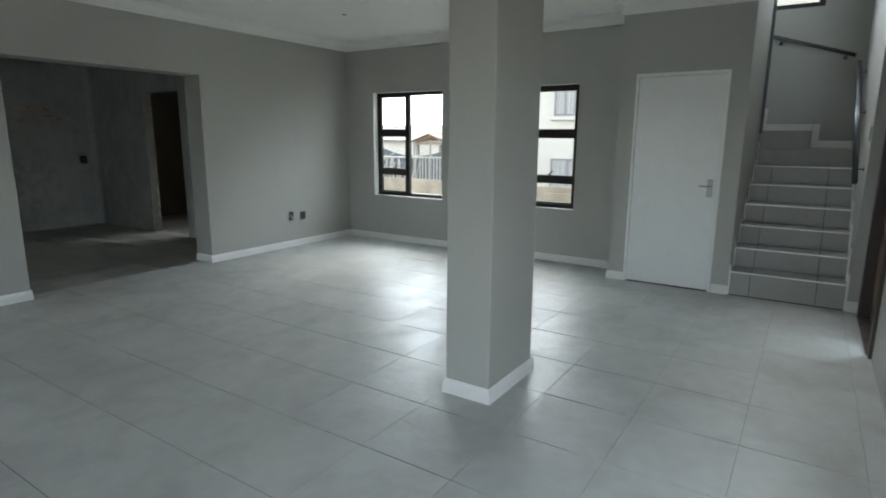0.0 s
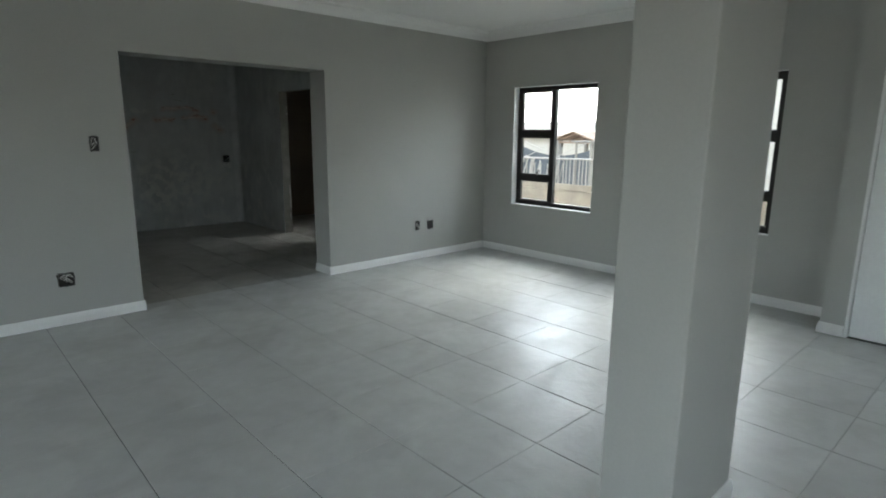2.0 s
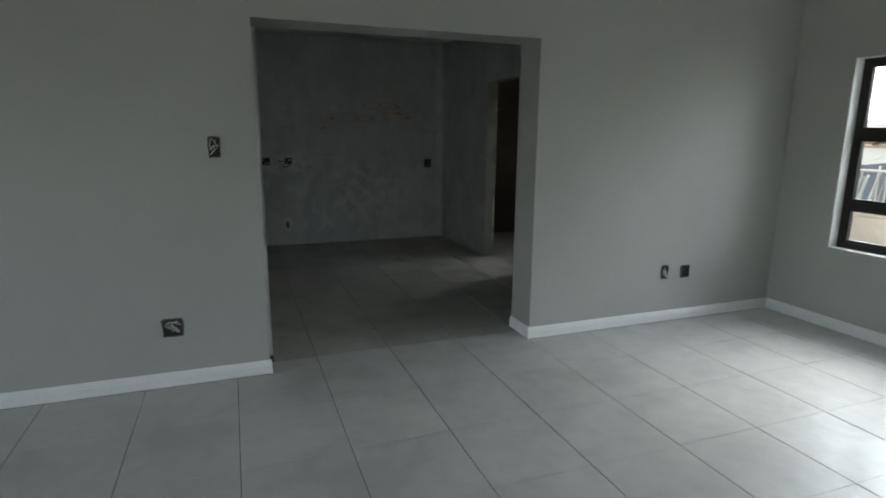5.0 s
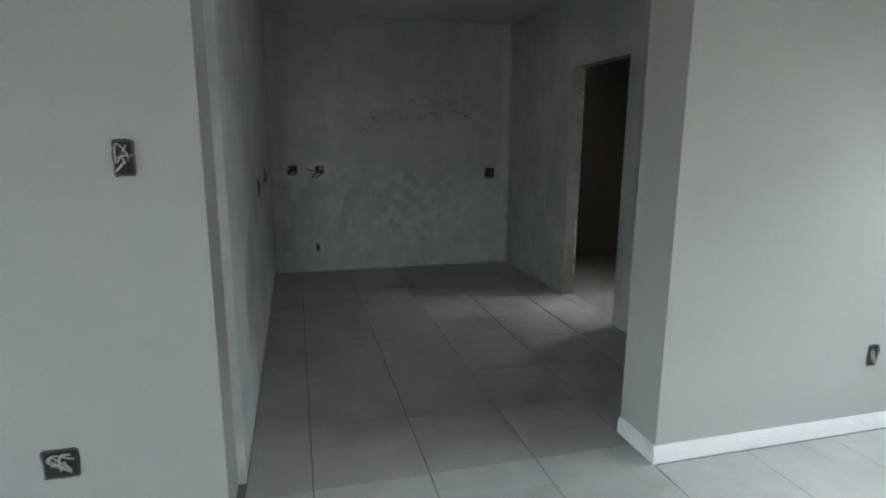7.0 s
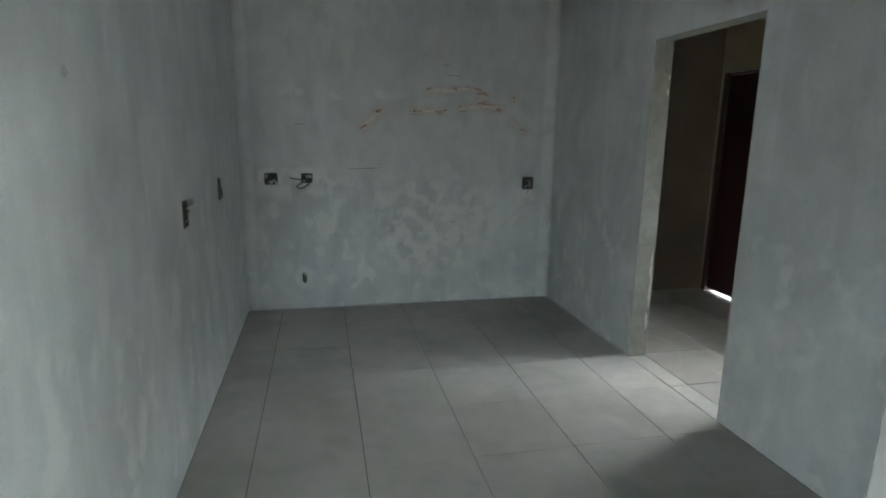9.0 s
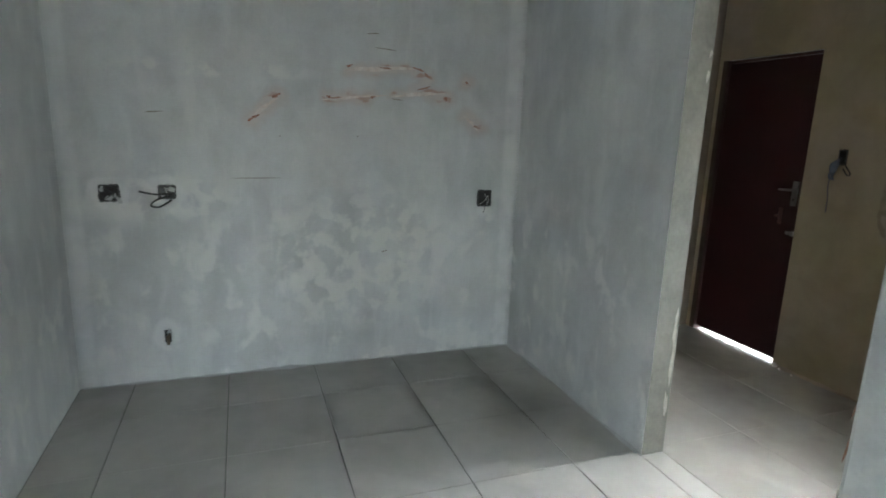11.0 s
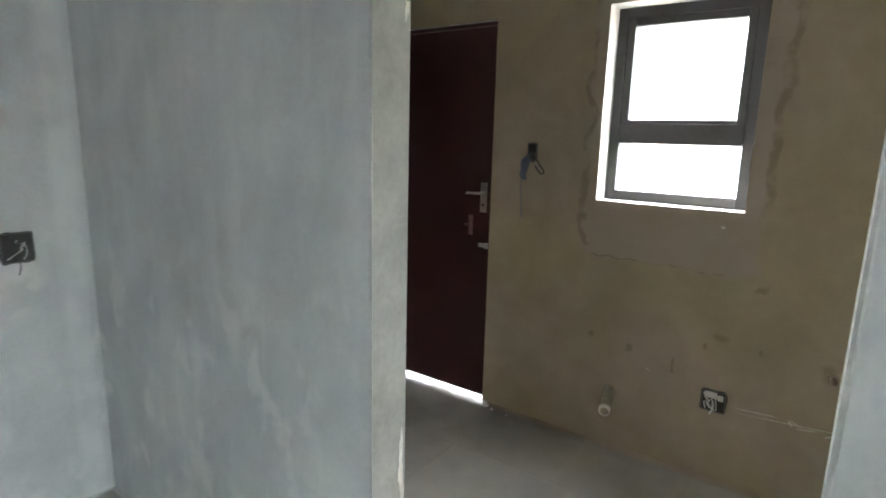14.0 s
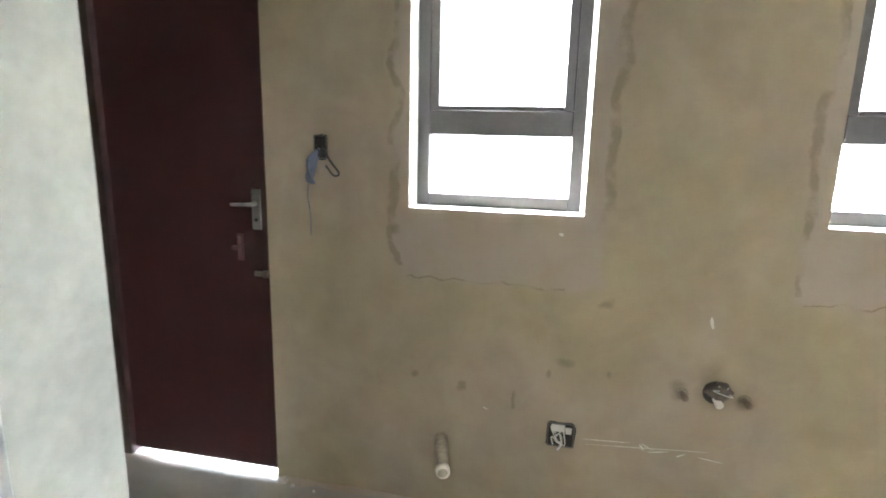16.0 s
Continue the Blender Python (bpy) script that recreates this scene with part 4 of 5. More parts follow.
LIV = frame_of("y", 0.0, -1)
KIT = frame_of("y", KY1, -1)
KWE = frame_of("x", KX0, 1)
SCU = frame_of("x", SX, -1)
wall_box(LIV, 1.706, 1.392, 0.062, 0.112, "open upright switch box with loose wires in grey wall", 4, None, 1)
wall_box(LIV, 1.412, 0.357, 0.108, 0.105, "open square socket box with white wires in grey wall", 4, WIREWHITE, 2)
wall_box(LIV, 4.975, 0.405, 0.060, 0.105, "open upright box with wires low in grey wall", 3, None, 3)
wall_box(LIV, 5.178, 0.398, 0.088, 0.098, "open square box low in grey wall", 1, WIREBLACK, 4)
kA = wall_box(KIT, 2.198, 1.097, 0.095, 0.088, "open square socket box in grey skim wall", 2, WIREBLACK, 5)
kB = wall_box(KIT, 2.478, 1.102, 0.085, 0.075, "open socket box with black wire hanging out", 2, None, 6)
keep(wire("wire", [KIT(2.50, 1.09, 0.004), KIT(2.42, 1.095, 0.05), KIT(2.345, 1.108, 0.03)], 0.005, WIREBLACK, None, "stiff black wire"), kB)
keep(wire("wire", [KIT(2.49, 1.08, 0.004), KIT(2.43, 1.065, 0.05), KIT(2.40, 1.035, 0.05), KIT(2.44, 1.025, 0.04), KIT(2.50, 1.06, 0.01)], 0.005, WIREBLACK, None, "looped black wire"), kB)
kC = wall_box(KIT, 4.376, 1.052, 0.098, 0.105, "open square box with wires in mottled grey wall", 3, None, 7)
keep(wire("wire", [KIT(4.375, 1.01, 0.004), KIT(4.378, 0.985, 0.012), KIT(4.372, 0.955, 0.004)], 0.002, WIREBLACK, None), kC)
lA = wall_box(KWE, 2.146, 1.096, 0.075, 0.120, "open upright box with white wires in grey wall", 2, None, 8)
for dz in (0.02, -0.005):
    keep(wire("wire", [KWE(2.16, 1.10 + dz, 0.003), KWE(2.20, 1.115 + dz, 0.03), KWE(2.26, 1.11 + dz * 2, 0.02)], 0.003, WIREWHITE, None), lA)
wall_box(KWE, 3.079, 1.120, 0.075, 0.130, "open upright box in grey wall", 2, WIREBLACK, 9)
sw = wall_box(SCU, 3.082, 1.405, 0.050, 0.085, "open box with blue wire bundle hanging on tan wall", 2, WIREBLACK, 10)
for k in range(5):
    keep(wire("wire", [SCU(3.085, 1.40, 0.004), SCU(3.10 + 0.004 * k, 1.355, 0.03 + 0.004 * k), SCU(3.128 - 0.006 * k, 1.30 - 0.004 * k, 0.03), SCU(3.115 - 0.004 * k, 1.275, 0.025), SCU(3.095 + 0.004 * k, 1.32, 0.028 + 0.003 * k), SCU(3.09, 1.37, 0.01)], 0.005, WIREBLUE, None, "grey-blue coiled wire"), sw)
keep(wire("wire", [SCU(3.07, 1.40, 0.004), SCU(3.03, 1.36, 0.04), SCU(2.995, 1.315, 0.04), SCU(3.02, 1.305, 0.03), SCU(3.055, 1.34, 0.02)], 0.004, WIREBLACK, None, "looped black wire"), sw)
keep(wire("wire", [SCU(3.125, 1.27, 0.02), SCU(3.132, 1.22, 0.014), SCU(3.127, 1.15, 0.006), SCU(3.128, 1.07, 0.003)], 0.0022, WIREBLUE, None), sw)
sb = wall_box(SCU, 2.144, 0.372, 0.098, 0.095, "open socket box with torn white paper in tan wall", 2, WIREWHITE, 11)
bm = bmesh.new()
fbox(bm, SCU, 2.13, 2.18, 0.385, 0.413, 0.003, 0.007, 0.001)
fbox(bm, SCU, 2.105, 2.128, 0.380, 0.405, 0.003, 0.009, 0.001)
kpart("paper", bm, WIREWHITE, sb, "torn white paper")
keep(wire("wire", [SCU(2.146, 0.375, 0.004), SCU(2.14, 0.345, 0.02), SCU(2.152, 0.315, 0.012)], 0.004, WIREWHITE, None), sb)

# waste pipe stub
pipe = root("waste_pipe", SCU(2.605, 0.325, 0), "short white plastic waste pipe stub from tan wall", "pipe")
bm = bmesh.new()
base, tip = SCU(2.600, 0.290, 0.0), SCU(2.552, 0.270, 0.19)
tube(bm, base, tip, 0.024, 20)
smooth(kpart("tube", bm, PVCDIRTY, pipe, "mortar-stained pipe"))
bm = bmesh.new()
d = (tip - base).normalized()
tube(bm, tip - d * 0.02, tip + d * 0.004, 0.0265, 20)
smooth(kpart("lip", bm, PVC, pipe, "pale pipe rim"))
bm = bmesh.new()
tube(bm, tip + d * 0.0035, tip + d * 0.006, 0.018, 20)
smooth(kpart("bore", bm, PVCDIRTY, pipe, "dirty pipe bore"))

RAG = material("crumpled_brown_rag", (0.13, 0.105, 0.085), 0.9, vary=0.4, scale=60, fine=220, bump=0.004, grain=0.25)
# tap stubs and the plug of rough mortar between them
tapk = root("plumbing_stub", SCU(1.626, 0.614, 0), "rough plumbing point with crumpled stopper in tan wall", "plumbing")
rng = random.Random(5)
bm = bmesh.new()
bmesh.ops.create_icosphere(bm, subdivisions=4, radius=0.034)
for v in bm.verts:
    n1 = noise.noise(v.co * 45) + 0.6 * noise.noise(v.co * 110)
    v.co *= 1 + 0.38 * n1
    v.co = Vector((v.co.x * 0.8, v.co.y * 1.15, v.co.z * 0.9)) + SCU(1.622, 0.618, 0.014)
kpart("stopper", bm, RAG, tapk, "brown crumpled rag stopper")
bm = bmesh.new()
tube(bm, SCU(1.632, 0.606, -0.001), SCU(1.632, 0.606, 0.002), 0.042, 20)
kpart("hole", bm, HOLESHADE, tapk, "dark disc for the shaded round hole")
bm = bmesh.new()
tube(bm, SCU(1.628, 0.585, 0.0), SCU(1.622, 0.572, 0.035), 0.013, 12)
kpart("plug", bm, PVC, tapk, "pale plug")
for k in range(2):
    pts = [SCU(1.626 + rng.uniform(-0.04, 0.03), 0.612 + rng.uniform(-0.03, 0.035), rng.uniform(0.02, 0.045)) for j in range(4)]
    keep(wire("fibre", pts, 0.0018, WIREWHITE, None), tapk)
for u, z in ((1.74, 0.590), (1.537, 0.588)):
    st = root("pipe_stub", SCU(u, z, 0), "small copper pipe stub in tan wall", "pipe", "copper pipe stubs")
    bm = bmesh.new()
    tube(bm, SCU(u, z, 0.0), SCU(u - 0.006, z - 0.004, 0.035), 0.012, 12)
    smooth(kpart("tube", bm, COPPER, st))
    bm = bmesh.new()
    tube(bm, SCU(u, z, 0.0), SCU(u, z, 0.003), 0.022, 12)
    kpart("surround", bm, STAIN, st, "dark chipped surround")
# kitchen water stub
st = root("pipe_stub", KIT(2.441, 0.267, 0), "capped copper water pipe stub low in grey wall", "pipe", "copper pipe stubs")
bm = bmesh.new()
tube(bm, KIT(2.437, 0.275, 0.0), KIT(2.437, 0.275, 0.05), 0.011, 12)
tube(bm, KIT(2.437, 0.28, 0.045), KIT(2.437, 0.235, 0.045), 0.010, 12)
smooth(kpart("tube", bm, COPPER, st))
bm = bmesh.new()
box(bm, KIT(2.415, 0.235, 0.003) - Vector((0, 0.0025, 0)), KIT(2.45, 0.31, 0.003) + Vector((0, 0.0025, 0)), 0, 0.002)
kpart("recess", bm, HOLESHADE, st, "dark plate for the shaded broken recess")


# ---- marks on the plaster: thin raised blotches with ragged outlines ----
def blotch(name, f, u, z, w, h, mat, label, seed=0, turn=0.0, thick=0.0016, n=22, rough=0.28, category="wall mark"):
    rng = random.Random(seed)
    ph = [rng.random() * 6.28 for k in range(4)]
    bm = bmesh.new()
    ca, sa = math.cos(radians(turn)), math.sin(radians(turn))
    top, low = [], []
    for k in range(n):
        a = 2 * math.pi * k / n
        s = 1 + rough * (0.5 * math.sin(2 * a + ph[0]) + 0.35 * math.sin(3 * a + ph[1]) + 0.3 * math.sin(5 * a + ph[2]) + 0.3 * math.sin(9 * a + ph[3]))
        du, dz = math.cos(a) * w / 2 * s, math.sin(a) * h / 2 * s
        du, dz = du * ca - dz * sa, du * sa + dz * ca
        low.append(bm.verts.new(f(u + du, z + dz, -0.001)))
        top.append(bm.verts.new(f(u + du * 0.93, z + dz * 0.93, thick)))
    bm.faces.new(top)
    for k in range(n):
        bm.faces.new((low[k], low[(k + 1) % n], top[(k + 1) % n], top[k]))
    ob = link(name, bm, mat)
    return tagged(ob, label, category, kind="structure")


# pale mortar strips filling the chases
for k, (u, z, w, h, turn) in enumerate(((3.005, 1.58, 0.20, 0.022, 42), (3.66, 1.826, 0.42, 0.026, 3), (3.49, 1.655, 0.31, 0.02, 5), (3.90, 1.692, 0.30, 0.024, 8), (4.265, 1.53, 0.12, 0.02, -37))):
    blotch("trim", KIT, u, z, w, h, CHASEFILL, "pale mortar strip filling a wall chase", 30 + k, turn, 0.0008, 40, 0.5)
# chips of red brick left in the filled chases of the kitchen wall
for k, (u, z, w, h, turn) in enumerate(((3.065, 1.642, 0.05, 0.024, 38), (2.94, 1.518, 0.06, 0.022, 30), (3.48, 1.832, 0.035, 0.016, 10), (3.36, 1.652, 0.03, 0.018, 0), (3.62, 1.662, 0.035, 0.014, 5), (3.40, 1.648, 0.06, 0.012, 6), (3.70, 1.832, 0.07, 0.012, -6), (3.90, 1.838, 0.07, 0.014, -18), (3.955, 1.806, 0.045, 0.013, -34), (3.94, 1.730, 0.07, 0.014, 16), (4.082, 1.675, 0.02, 0.035, -20), (4.217, 1.778, 0.018, 0.02, 0), (4.29, 1.512, 0.03, 0.012, -40))):
    blotch("trim", KIT, u, z, w, h * 0.8, CHASERED, "exposed red brick in a wall chase", 50 + k, turn, 0.0012 + 0.0001 * k, 26, 0.55)
# mortar left inside the two socket boxes and smeared over their rims
for k, (u, z, w, h, turn) in enumerate(((2.205, 1.075, 0.05, 0.03, 20), (2.165, 1.12, 0.03, 0.022, 60), (2.24, 1.06, 0.025, 0.04, 0), (2.50, 1.115, 0.045, 0.024, -30), (2.455, 1.08, 0.022, 0.03, 10), (2.44, 0.30, 0.03, 0.02, 0))):
    blotch("trim", KIT, u, z, w, h, FILLER, "pale mortar smeared over a socket box rim", 90 + k, turn, 0.0065 + 0.0003 * k, 24, 0.5)
# pencil and trowel scratches
for k, (u, z, w, turn) in enumerate(((2.44, 1.53, 0.10, 4), (3.70, 1.94, 0.12, -3), (3.62, 2.02, 0.08, 6), (3.08, 1.42, 0.015, 70), (3.53, 1.43, 0.012, 0), (3.77, 1.655, 0.07, -4), (2.95, 1.18, 0.25, 1), (3.70, 0.72, 0.05, 12))):
    blotch("trim", KIT, u, z, w, 0.005, STAIN, "fine dark scratch on the kitchen wall", 70 + k, turn, 0.0008)
blotch("trim", KWE, 1.02, 1.62, 0.045, 0.03, FILLER, "faint pale smear on the kitchen side wall", 77, 0, 0.0006)
# scratches on the scullery wall
for k, (u, z, w, h, turn) in enumerate(((1.98, 0.37, 0.18, 0.003, -3), (1.80, 0.352, 0.07, 0.004, -8), (1.84, 0.361, 0.42, 0.0022, -4), (1.62, 0.346, 0.09, 0.003, 6), (1.835, 0.366, 0.05, 0.0035, 28), (1.855, 0.362, 0.03, 0.006, 50), (1.72, 0.35, 0.03, 0.006, -30), (1.67, 0.855, 0.012, 0.04, -15), (2.43, 0.44, 0.02, 0.006, 30), (2.19, 1.13, 0.016, 0.012, 0))):
    blotch("trim", SCU, u, z, w, h, CHALK, "white scratch on tan plaster", 140 + k, turn, 0.0009)

# worn edges of the doorway
PIER = frame_of("y", DW[1], -1)
JAMB = frame_of("x", KX1, -1)
for k, (u, z, w, h) in enumerate(((4.722, 1.745, 0.016, 0.045), (4.724, 1.835, 0.014, 0.03), (4.718, 0.62, 0.022, 0.16), (4.722, 0.45, 0.018, 0.22), (4.715, 0.25, 0.02, 0.12))):
    blotch("trim", PIER, u, z, w, h, CHALK, "pale chipped plaster on the doorway edge", 200 + k, 0, 0.0008 + 0.0002 * k, 28, 0.45)
for k, (u, z, w, h) in enumerate(((1.763, 0.55, 0.006, 0.09), (1.763, 0.68, 0.005, 0.04), (1.763, 0.40, 0.006, 0.04))):
    blotch("trim", JAMB, u, z, w, h, BRICKRED if k < 2 else CHALK, "chipped brick on the doorway edge", 210 + k, 4, 0.0008 + 0.0002 * k, 28, 0.45)

# rounded, unevenly finished arris between kitchen wall and doorway
rng = random.Random(61)
for edge, way in ((DW[1], 1), (DW[0], -1)):
    bm = bmesh.new()
    n = 60
    rowset = ([], [], [])
    for s in range(n + 1):
        z = 0.004 + (DW[3] - 0.008) * s / n
        wide = 0.020 + 0.009 * noise.noise(Vector((z * 2.3, edge, 1))) + 0.004 * noise.noise(Vector((z * 11, edge, 4)))
        wide *= 0.6 if way > 0 else 0.4
        for lst, u, d in zip(rowset, (edge - way * 0.001, edge + way * wide * 0.5, edge + way * wide), (0.0006, 0.0012, -0.0004)):
            lst.append(bm.verts.new(JAMB(u, z, d)))
    for s in range(n):
        for l0, l1 in zip(rowset, rowset[1:]):
            bm.faces.new((l0[s], l0[s + 1], l1[s + 1], l1[s]))
    tagged(link("trim", bm, ARRIS), "uneven pale plaster arris of the doorway", "plaster edge", kind="structure")

# sandy droppings along the foot of the bare walls
def droppings(f, u0, u1, wide, tall, mat, seed, label):
    bm = bmesh.new()
    n = int((u1 - u0) / 0.02)
    rowset = ([], [], [])
    for s in range(n + 1):
        u = u0 + (u1 - u0) * s / n
        k = max(0.1, 0.6 + 0.9 * noise.noise(Vector((u * 3.1, seed, 0))) + 0.5 * noise.noise(Vector((u * 13, seed, 5))))
        for lst, d, z in zip(rowset, (-0.001, 0.35 * wide * k, wide * k), (tall * k, tall * 0.55 * k, -0.001)):
            lst.append(bm.verts.new(f(u, z, d)))
    for s in range(n):
        for l0, l1 in zip(rowset, rowset[1:]):
            bm.faces.new((l0[s], l0[s + 1], l1[s + 1], l1[s]))
    smooth(tagged(link("trim", bm, mat), label, "plaster droppings", kind="structure"))


droppings(SCU, 0.4, 3.30, 0.05, 0.016, PATCH, 2, "sandy plaster droppings along the foot of the wall")
droppings(KIT, 1.99, 4.60, 0.022, 0.012, FILLER, 5, "skim droppings along the foot of the wall")
droppings(JAMB, 2.66, 4.09, 0.02, 0.012, FILLER, 8, "skim droppings along the foot of the wall")

# rubble crumbs by the outer door
for k, (u, d, s) in enumerate(((3.27, 0.03, 0.022), (3.22, 0.045, 0.012), (3.12, 0.06, 0.008))):
    bm = bmesh.new()
    bmesh.ops.create_icosphere(bm, subdivisions=2, radius=s)
    for v in bm.verts:
        v.co *= 0.75 + 0.4 * noise.noise(v.co * 60 + Vector((k, 0, 0)))
    ob = link("mortar_crumb", bm, MORTAR)
    ob.location = SCU(u, s * 0.55, d)
    tagged(ob, "small pale mortar crumb on the floor by the wall", "rubble", "mortar crumbs")

# light switch on the stairwell wall, ceiling lamp holes
sws = root("light_switch", (5.85, STR, 1.50), "small dark grey light switch on stairwell wall", "light switch")
kbox("plate", (5.80, STR - 0.0005, 1.44), (5.875, STR + 0.009, 1.56), PLASTICGREY, sws, "", 0.003)
dl = root("downlight_hole", (4.66, -1.36, CEILZ), "small lamp hole in white ceiling, its shade a dark disc", "ceiling light")
bm = bmesh.new()
tube(bm, (4.63, -1.35, CEILZ - 0.004), (4.63, -1.35, CEILZ + 0.0005), 0.026, 20)
kpart("opening", bm, HOLESHADE, dl, "dark disc for the shaded lamp hole")
bm = bmesh.new()
tube(bm, (4.63, -1.35, CEILZ - 0.003), (4.63, -1.35, CEILZ + 0.0005), 0.034, 20)
kpart("ring", bm, WHITE, dl, "white ring")


# ---- outside ----
bm = bmesh.new()
cols = [(-120, -0.18), (9.3, -0.18), (9.6, -0.5), (14, -2.4), (300, -2.4)]
rows = [[bm.verts.new((x, y, z)) for y in (-150, 0, 150)] for x, z in cols]
for r0, r1 in zip(rows, rows[1:]):
    for k in range(2):
        bm.faces.new((r0[k], r1[k], r1[k + 1], r0[k + 1]))
tagged(link("ground", bm, SOIL), "dry bare ground falling away past the boundary wall", "ground", kind="structure")

# boundary wall
bwall = root("boundary_wall", (9.1, 2, -0.18), "beige plastered boundary wall with stained patches", "garden wall")
kbox("wall_body", (9.0, -14, -0.3), (9.2, 16, 0.52), OUTPLASTER, bwall, "", 0.01)
bm = bmesh.new()
ends = [[bm.verts.new((x, y, z)) for x, z in ((8.995, 0.521), (9.205, 0.521), (9.205, 0.525), (9.02, 0.632), (8.995, 0.632))] for y in (-14, 16)]
for k in range(5):
    bm.faces.new((ends[0][k], ends[0][(k + 1) % 5], ends[1][(k + 1) % 5], ends[1][k]))
bm.faces.new(ends[0])
bm.faces.new(ends[1])
kpart("coping", bm, OUTPLASTER, bwall, "weathered sloping wall top")

# rough pole fence behind the wall: crooked brushwood poles, straight balusters at one end
fence = root("pole_fence", (10.5, 2.2, -0.9), "weathered pale pole fence with crooked poles and a top rail", "fence")
rng = random.Random(9)
for k in range(14):
    y = 0.72 + 0.095 * k + rng.uniform(-0.012, 0.012)
    bm = bmesh.new()
    tube(bm, (10.5, y, -1.0), (10.5, y + rng.uniform(-0.02, 0.02), 0.97), 0.018, 6, 0.015)
    kpart("pole", bm, RAILWHITE, fence)
for k in range(34):
    y = 2.0 + 0.055 * k + rng.uniform(-0.03, 0.03)
    lean, bend = rng.uniform(-0.22, 0.22), rng.uniform(-0.06, 0.06)
    keep(wire("pole", [(10.5 + rng.uniform(-0.04, 0.04), y, -1.0), (10.5, y + bend, 0.15), (10.5 + rng.uniform(-0.03, 0.03), y + lean * 0.6 - bend, 0.6), (10.5, y + lean, 0.98 + rng.uniform(-0.12, 0.10))], rng.uniform(0.012, 0.02), RAILWHITE if k % 4 else POLE, None, "crooked pale pole"), fence)
for z in (1.0, 0.3):
    bm = bmesh.new()
    tube(bm, (10.46, 0.6, z), (10.46, 3.95, z - 0.03), 0.02, 8)
    kpart("rail", bm, RAILWHITE, fence, "pale top rail")
for y in (0.77, 1.23, 1.62):
    bm = bmesh.new()
    tube(bm, (10.6, y, -1.2), (10.6, y, 1.33), 0.024, 8)
    kpart("post", bm, POLE, fence, "grey upright post")
bm = bmesh.new()
tube(bm, (10.6, 0.6, 1.34), (10.6, 1.75, 1.34), 0.02, 8)
kpart("rail", bm, POLE, fence, "grey upper rail")

# timber gazebo
gz = root("gazebo", (18, 6.03, -2.4), "open timber gazebo with a low gabled roof", "gazebo")
for y in (5.53, 6.8):
    for x in (17.3, 18.9):
        kbox("post", (x - 0.06, y - 0.06, -2.4), (x + 0.06, y + 0.06, 1.29), POLE, gz, "grey timber post", 0.01)
for x in (17.2, 18.0, 19.0):
    for s in (-1, 1):
        bm = bmesh.new()
        tube(bm, (x, 6.13 + s * 0.78, 1.24), (x, 6.13, 1.50), 0.035, 8)
        kpart("rafter", bm, GAZEBO, gz)
    kbox("tie_beam", (x - 0.04, 5.40, 1.17), (x + 0.04, 6.88, 1.24), GAZEBO, gz, "timber tie beam", 0.01)
for s in (-1, 1):
    bm = bmesh.new()
    vs = [bm.verts.new(p) for p in ((17.0, 6.13, 1.55), (19.2, 6.13, 1.55), (19.2, 6.13 + s * 0.85, 1.26), (17.0, 6.13 + s * 0.85, 1.26))]
    f0 = bm.faces.new(vs)
    ex = bmesh.ops.extrude_face_region(bm, geom=[f0])
    bmesh.ops.translate(bm, vec=(0, 0, 0.035), verts=[g for g in ex["geom"] if isinstance(g, bmesh.types.BMVert)])
    kpart("roof_slope", bm, GAZEBO, gz, "brown boarded roof slope")

# shade net on poles
net = root("shade_net", (16, 6.1, -2.4), "dark grey shade net stretched between poles", "shade net")
bm = bmesh.new()
n = 10
grid = [[bm.verts.new((16 + 0.05 * math.sin(i * 1.3), 4.75 + 5.0 * i / n, -0.2 + (1.33 - 0.34 * abs(math.sin(1.5 * math.pi * i / n + 0.4))) * j / 4)) for j in range(5)] for i in range(n + 1)]
for i in range(n):
    for j in range(4):
        bm.faces.new((grid[i][j], grid[i + 1][j], grid[i + 1][j + 1], grid[i][j + 1]))
ex = bmesh.ops.extrude_face_region(bm, geom=list(bm.faces))
bmesh.ops.translate(bm, vec=(0.01, 0, 0), verts=[g for g in ex["geom"] if isinstance(g, bmesh.types.BMVert)])
kpart("net", bm, NET, net)
for ya, yb, za, zb in ((4.75, 6.0, 1.26, 0.75), (6.0, 7.5, 0.8, 1.27), (7.5, 9.75, 1.27, 0.7), (7.5, 6.0, 0.6, 1.27)):
    bm = bmesh.new()
    tube(bm, (15.96, ya, za), (15.96, yb, zb), 0.014, 6)
    kpart("guy_line", bm, RAILWHITE, net, "pale guy line")
for y in (4.75, 6.0, 7.5, 9.75):
    bm = bmesh.new()
    tube(bm, (16, y, -2.4), (16, y, 1.28), 0.03, 8)
    kpart("pole", bm, POLE, net)

# far house with a tiled roof
far = root("far_house", (38, 22, -2.4), "distant house with a pale grey tiled roof", "house")
kbox("wall", (34, 10, -2.4), (42, 36, 1.2), HOUSEWALL, far, "white wall")
bm = bmesh.new()
for k in range(9):
    x0, z0 = 33.5 + 0.5 * k, 1.15 + 0.14 * k
    box(bm, (x0, 9.5, z0), (x0 + 0.6, 36.5, z0 + 0.10))
kpart("roof", bm, ROOF, far, "stepped grey roof courses")

# neighbouring white house
nh = root("neighbour_house", (24, 1, -2.4), "two-storey white plastered house with curtained windows", "house")


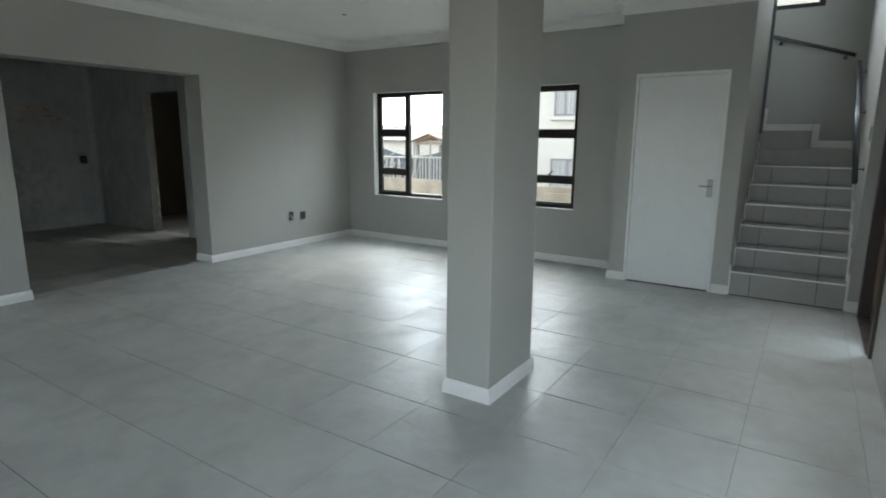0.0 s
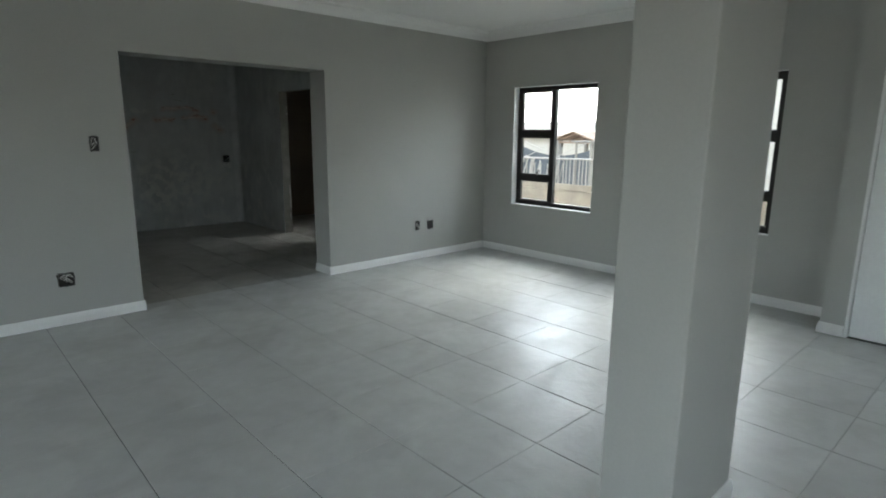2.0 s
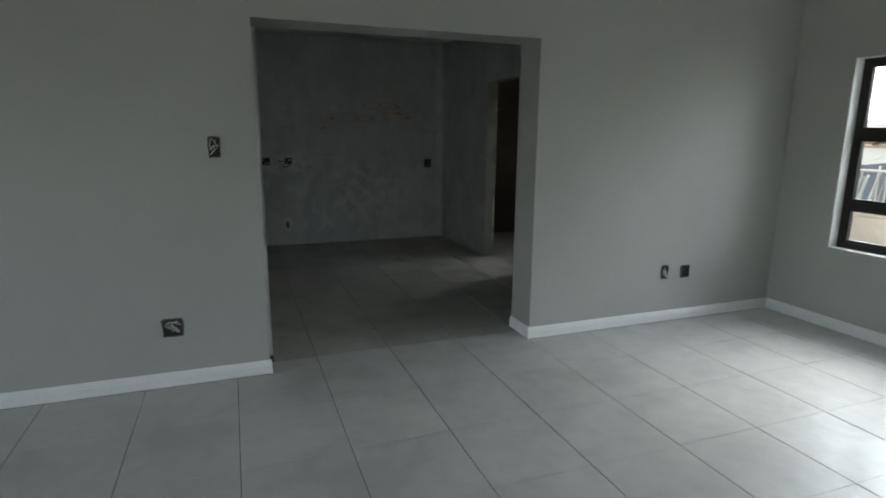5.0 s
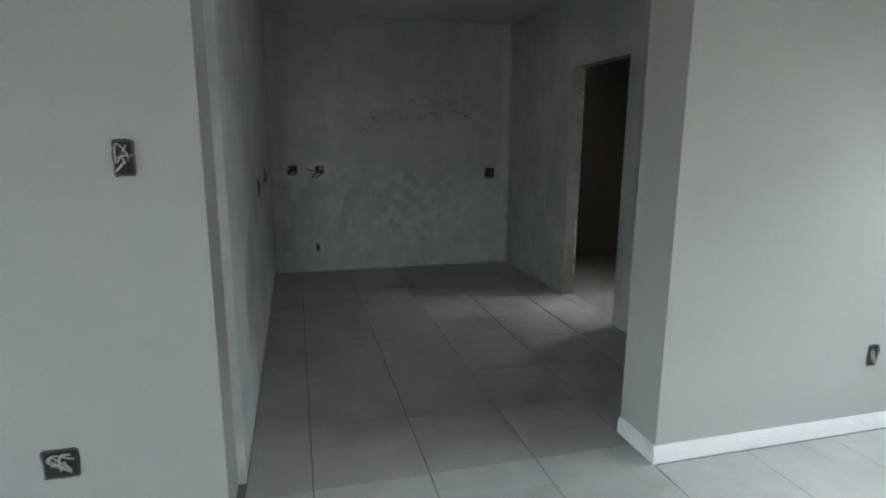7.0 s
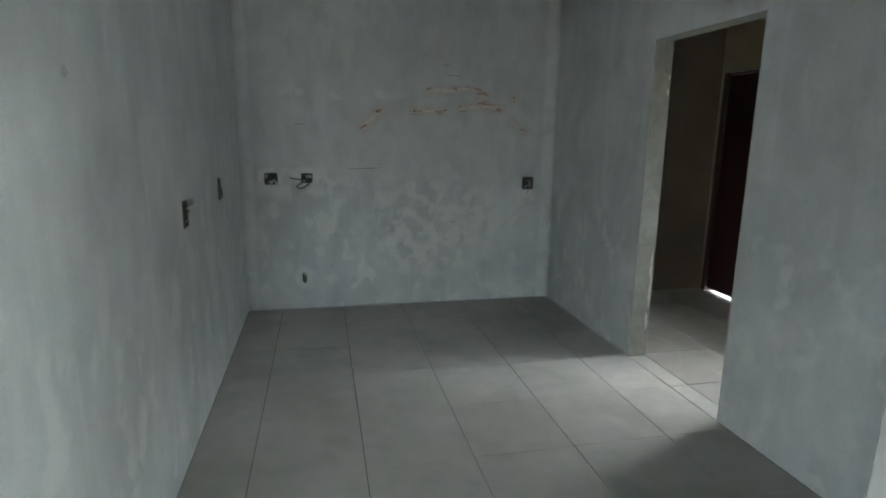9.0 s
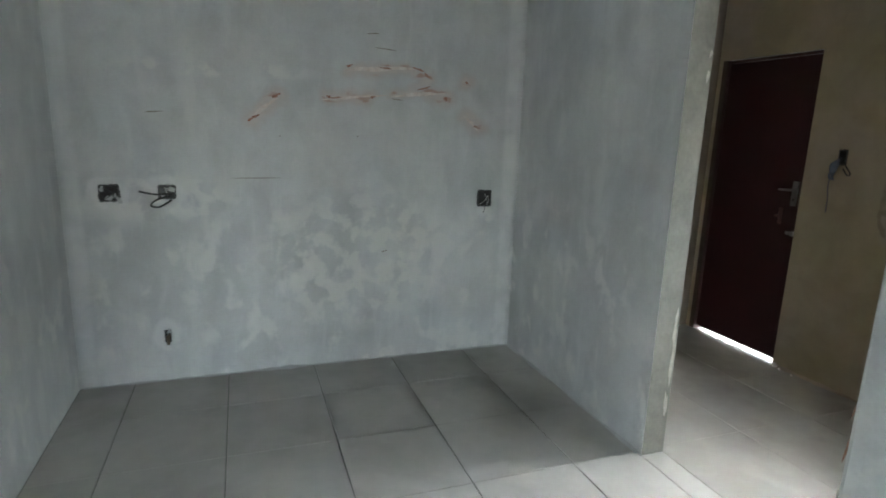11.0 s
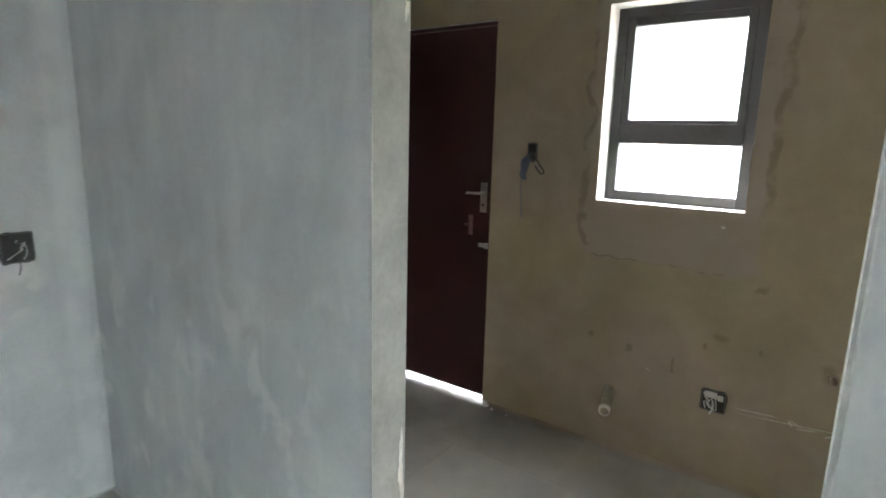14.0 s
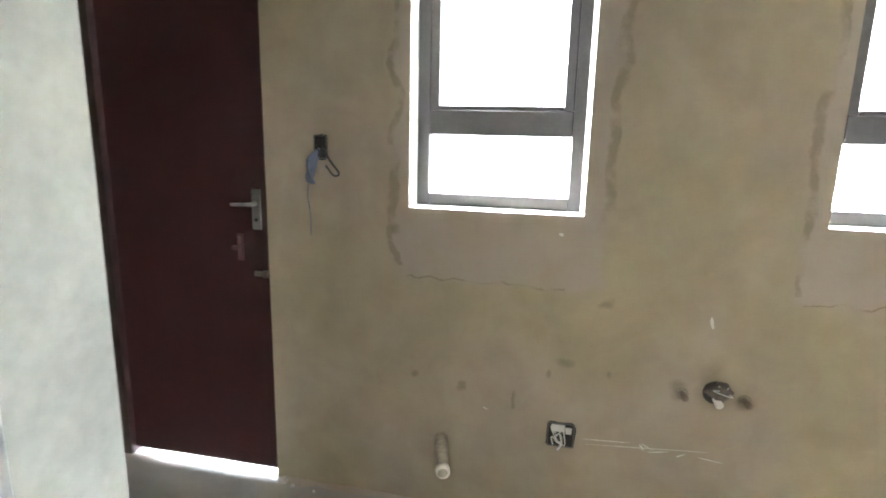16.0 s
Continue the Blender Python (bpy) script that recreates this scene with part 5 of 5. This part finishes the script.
def house_window(y0, y1, z0, z1, mid):
    w = kbox("window", (21.93, y0, z0), (21.99, y1, z1), CURTAIN, nh, "window with pale curtains")
    t = 0.07
    for a, b, c, d in ((y0, y0 + t, z0, z1), (y1 - t, y1, z0, z1), (y0 + t, y1 - t, z0, z0 + t), (y0 + t, y1 - t, z1 - t, z1), ((y0 + y1) / 2 - 0.03, (y0 + y1) / 2 + 0.03, z0 + t, z1 - t)):
        bm = bmesh.new()
        box(bm, (21.88, a, c), (21.935, b, d))
        fr = link("frame", bm, mid)
        fr.parent = w
        fr.matrix_parent_inverse = w.matrix_world.inverted() @ Matrix.Identity(4)
        fr.matrix_parent_inverse = (Matrix.Translation(nh.location) @ w.matrix_parent_inverse).inverted()
    for k in range(6):
        yy = y0 + t + (y1 - y0 - 2 * t) * (k + 0.5) / 6
        bm = bmesh.new()
        tube(bm, (21.925, yy, z0 + t), (21.925, yy, z1 - t), 0.03, 8)
        fr = link("curtain_fold", bm, CURTAIN)
        fr.parent = w
        fr.matrix_parent_inverse = (Matrix.Translation(nh.location) @ w.matrix_parent_inverse).inverted()
    kbox("sill", (21.82, y0 - 0.18, z0 - 0.16), (21.995, y1 + 0.18, z0 - 0.02), HOUSEWALL, nh, "white projecting sill", 0.01)
    return w


kbox("wall", (22, -12, -2.4), (28, 8.3, 6.2), HOUSEWALL, nh, "white plastered wall")
kbox("roof", (21.6, -12.4, 6.2), (28.4, 8.7, 6.5), ROOF, nh, "grey flat roof edge", 0.03)
house_window(2.38, 3.30, 2.32, 3.42, MAUVE)
house_window(6.2, 7.1, 2.32, 3.42, MAUVE)
house_window(1.9, 3.36, -0.95, 0.62, MAUVE)
house_window(-3.2, -1.8, 2.32, 3.42, MAUVE)
house_window(-3.4, -1.9, -0.95, 0.62, MAUVE)
kbox("strip_window", (21.95, 4.14, -0.05), (22.01, 4.50, 6.0), STRIPGREY, nh, "tall narrow blue-grey strip")
bm = bmesh.new()
tube(bm, (21.9, 4.75, -2.4), (21.9, 4.75, 6.15), 0.05, 10)
smooth(kpart("downpipe", bm, HOUSEWALL, nh, "white downpipe"))

# ---- floor tiles ----
floor = tagged(new("floor"), "large light grey porcelain floor tiles with dark joints", "floor", kind="structure")
PITCH, GAPX, GAPY = 0.503, 0.0042, 0.0016
tile_meshes = {}
lip = random.Random(31)


def tile(x0, x1, y0, y1, mat, gap):
    """One tile between its joints; alike tiles share a mesh."""
    key = (round(x1 - x0, 3), round(y1 - y0, 3), mat.name)
    if key not in tile_meshes:
        hx, hy, b = key[0] / 2 - GAPX * gap / 2, key[1] / 2 - GAPY * gap / 2, 0.0018
        bm = bmesh.new()
        rings = [[bm.verts.new((sx * ex, sy * ey, z)) for sx, sy in ((-1, -1), (1, -1), (1, 1), (-1, 1))] for ex, ey, z in ((hx, hy, -0.0045), (hx, hy, -b), (hx - b, hy - 0.0006, 0.0))]
        for r0, r1 in zip(rings, rings[1:]):
            for k in range(4):
                bm.faces.new((r0[k], r0[(k + 1) % 4], r1[(k + 1) % 4], r1[k]))
        bm.faces.new(rings[-1])
        me = bpy.data.meshes.new("tile")
        bm.to_mesh(me)
        bm.free()
        me.materials.append(mat)
        tile_meshes[key] = me
    ob = new("tile", tile_meshes[key])
    ob.location = ((x0 + x1) / 2, (y0 + y1) / 2, 0)
    ob.rotation_euler = (lip.uniform(-0.0022, 0.0022), lip.uniform(-0.0022, 0.0022), 0)
    ob.parent = floor


def lay(x0, x1, y0, y1, xa, ya, mat, gap=1.0):
    """Lay tiles over a rectangle on the grid through xa, ya, cut at its edges."""
    xs = [x0] + [xa + PITCH * k for k in range(-20, 20) if x0 + 0.03 < xa + PITCH * k < x1 - 0.03] + [x1]
    ys = [y0] + [ya + PITCH * k for k in range(-20, 20) if y0 + 0.03 < ya + PITCH * k < y1 - 0.03] + [y1]
    for a, b in zip(xs, xs[1:]):
        for c, d in zip(ys, ys[1:]):
            tile(a, b, c, d, mat, gap)


lay(-1.0, BX, SOUTH, -0.022, 2.75, -3.04, TILE)
lay(WEST, -1.0, SOUTH, -0.022, 2.75, -3.04, TILE)
lay(BX, WX, BY, -0.022, 2.75, -3.04, TILE)
lay(OP0, OP1, -0.022, 0.163, 2.75, 5.0, TILE)
lay(KX0, KX1, 0.163, KY1, 2.75, 1.672, DUSTTILE)
lay(KX1, PX, DW[0], DW[1], 2.75, 1.672, DUSTTILE, 0.6)
lay(PX, SX + 0.02, LT, 4.5, 2.75, 1.672, SANDTILE, 0.12)
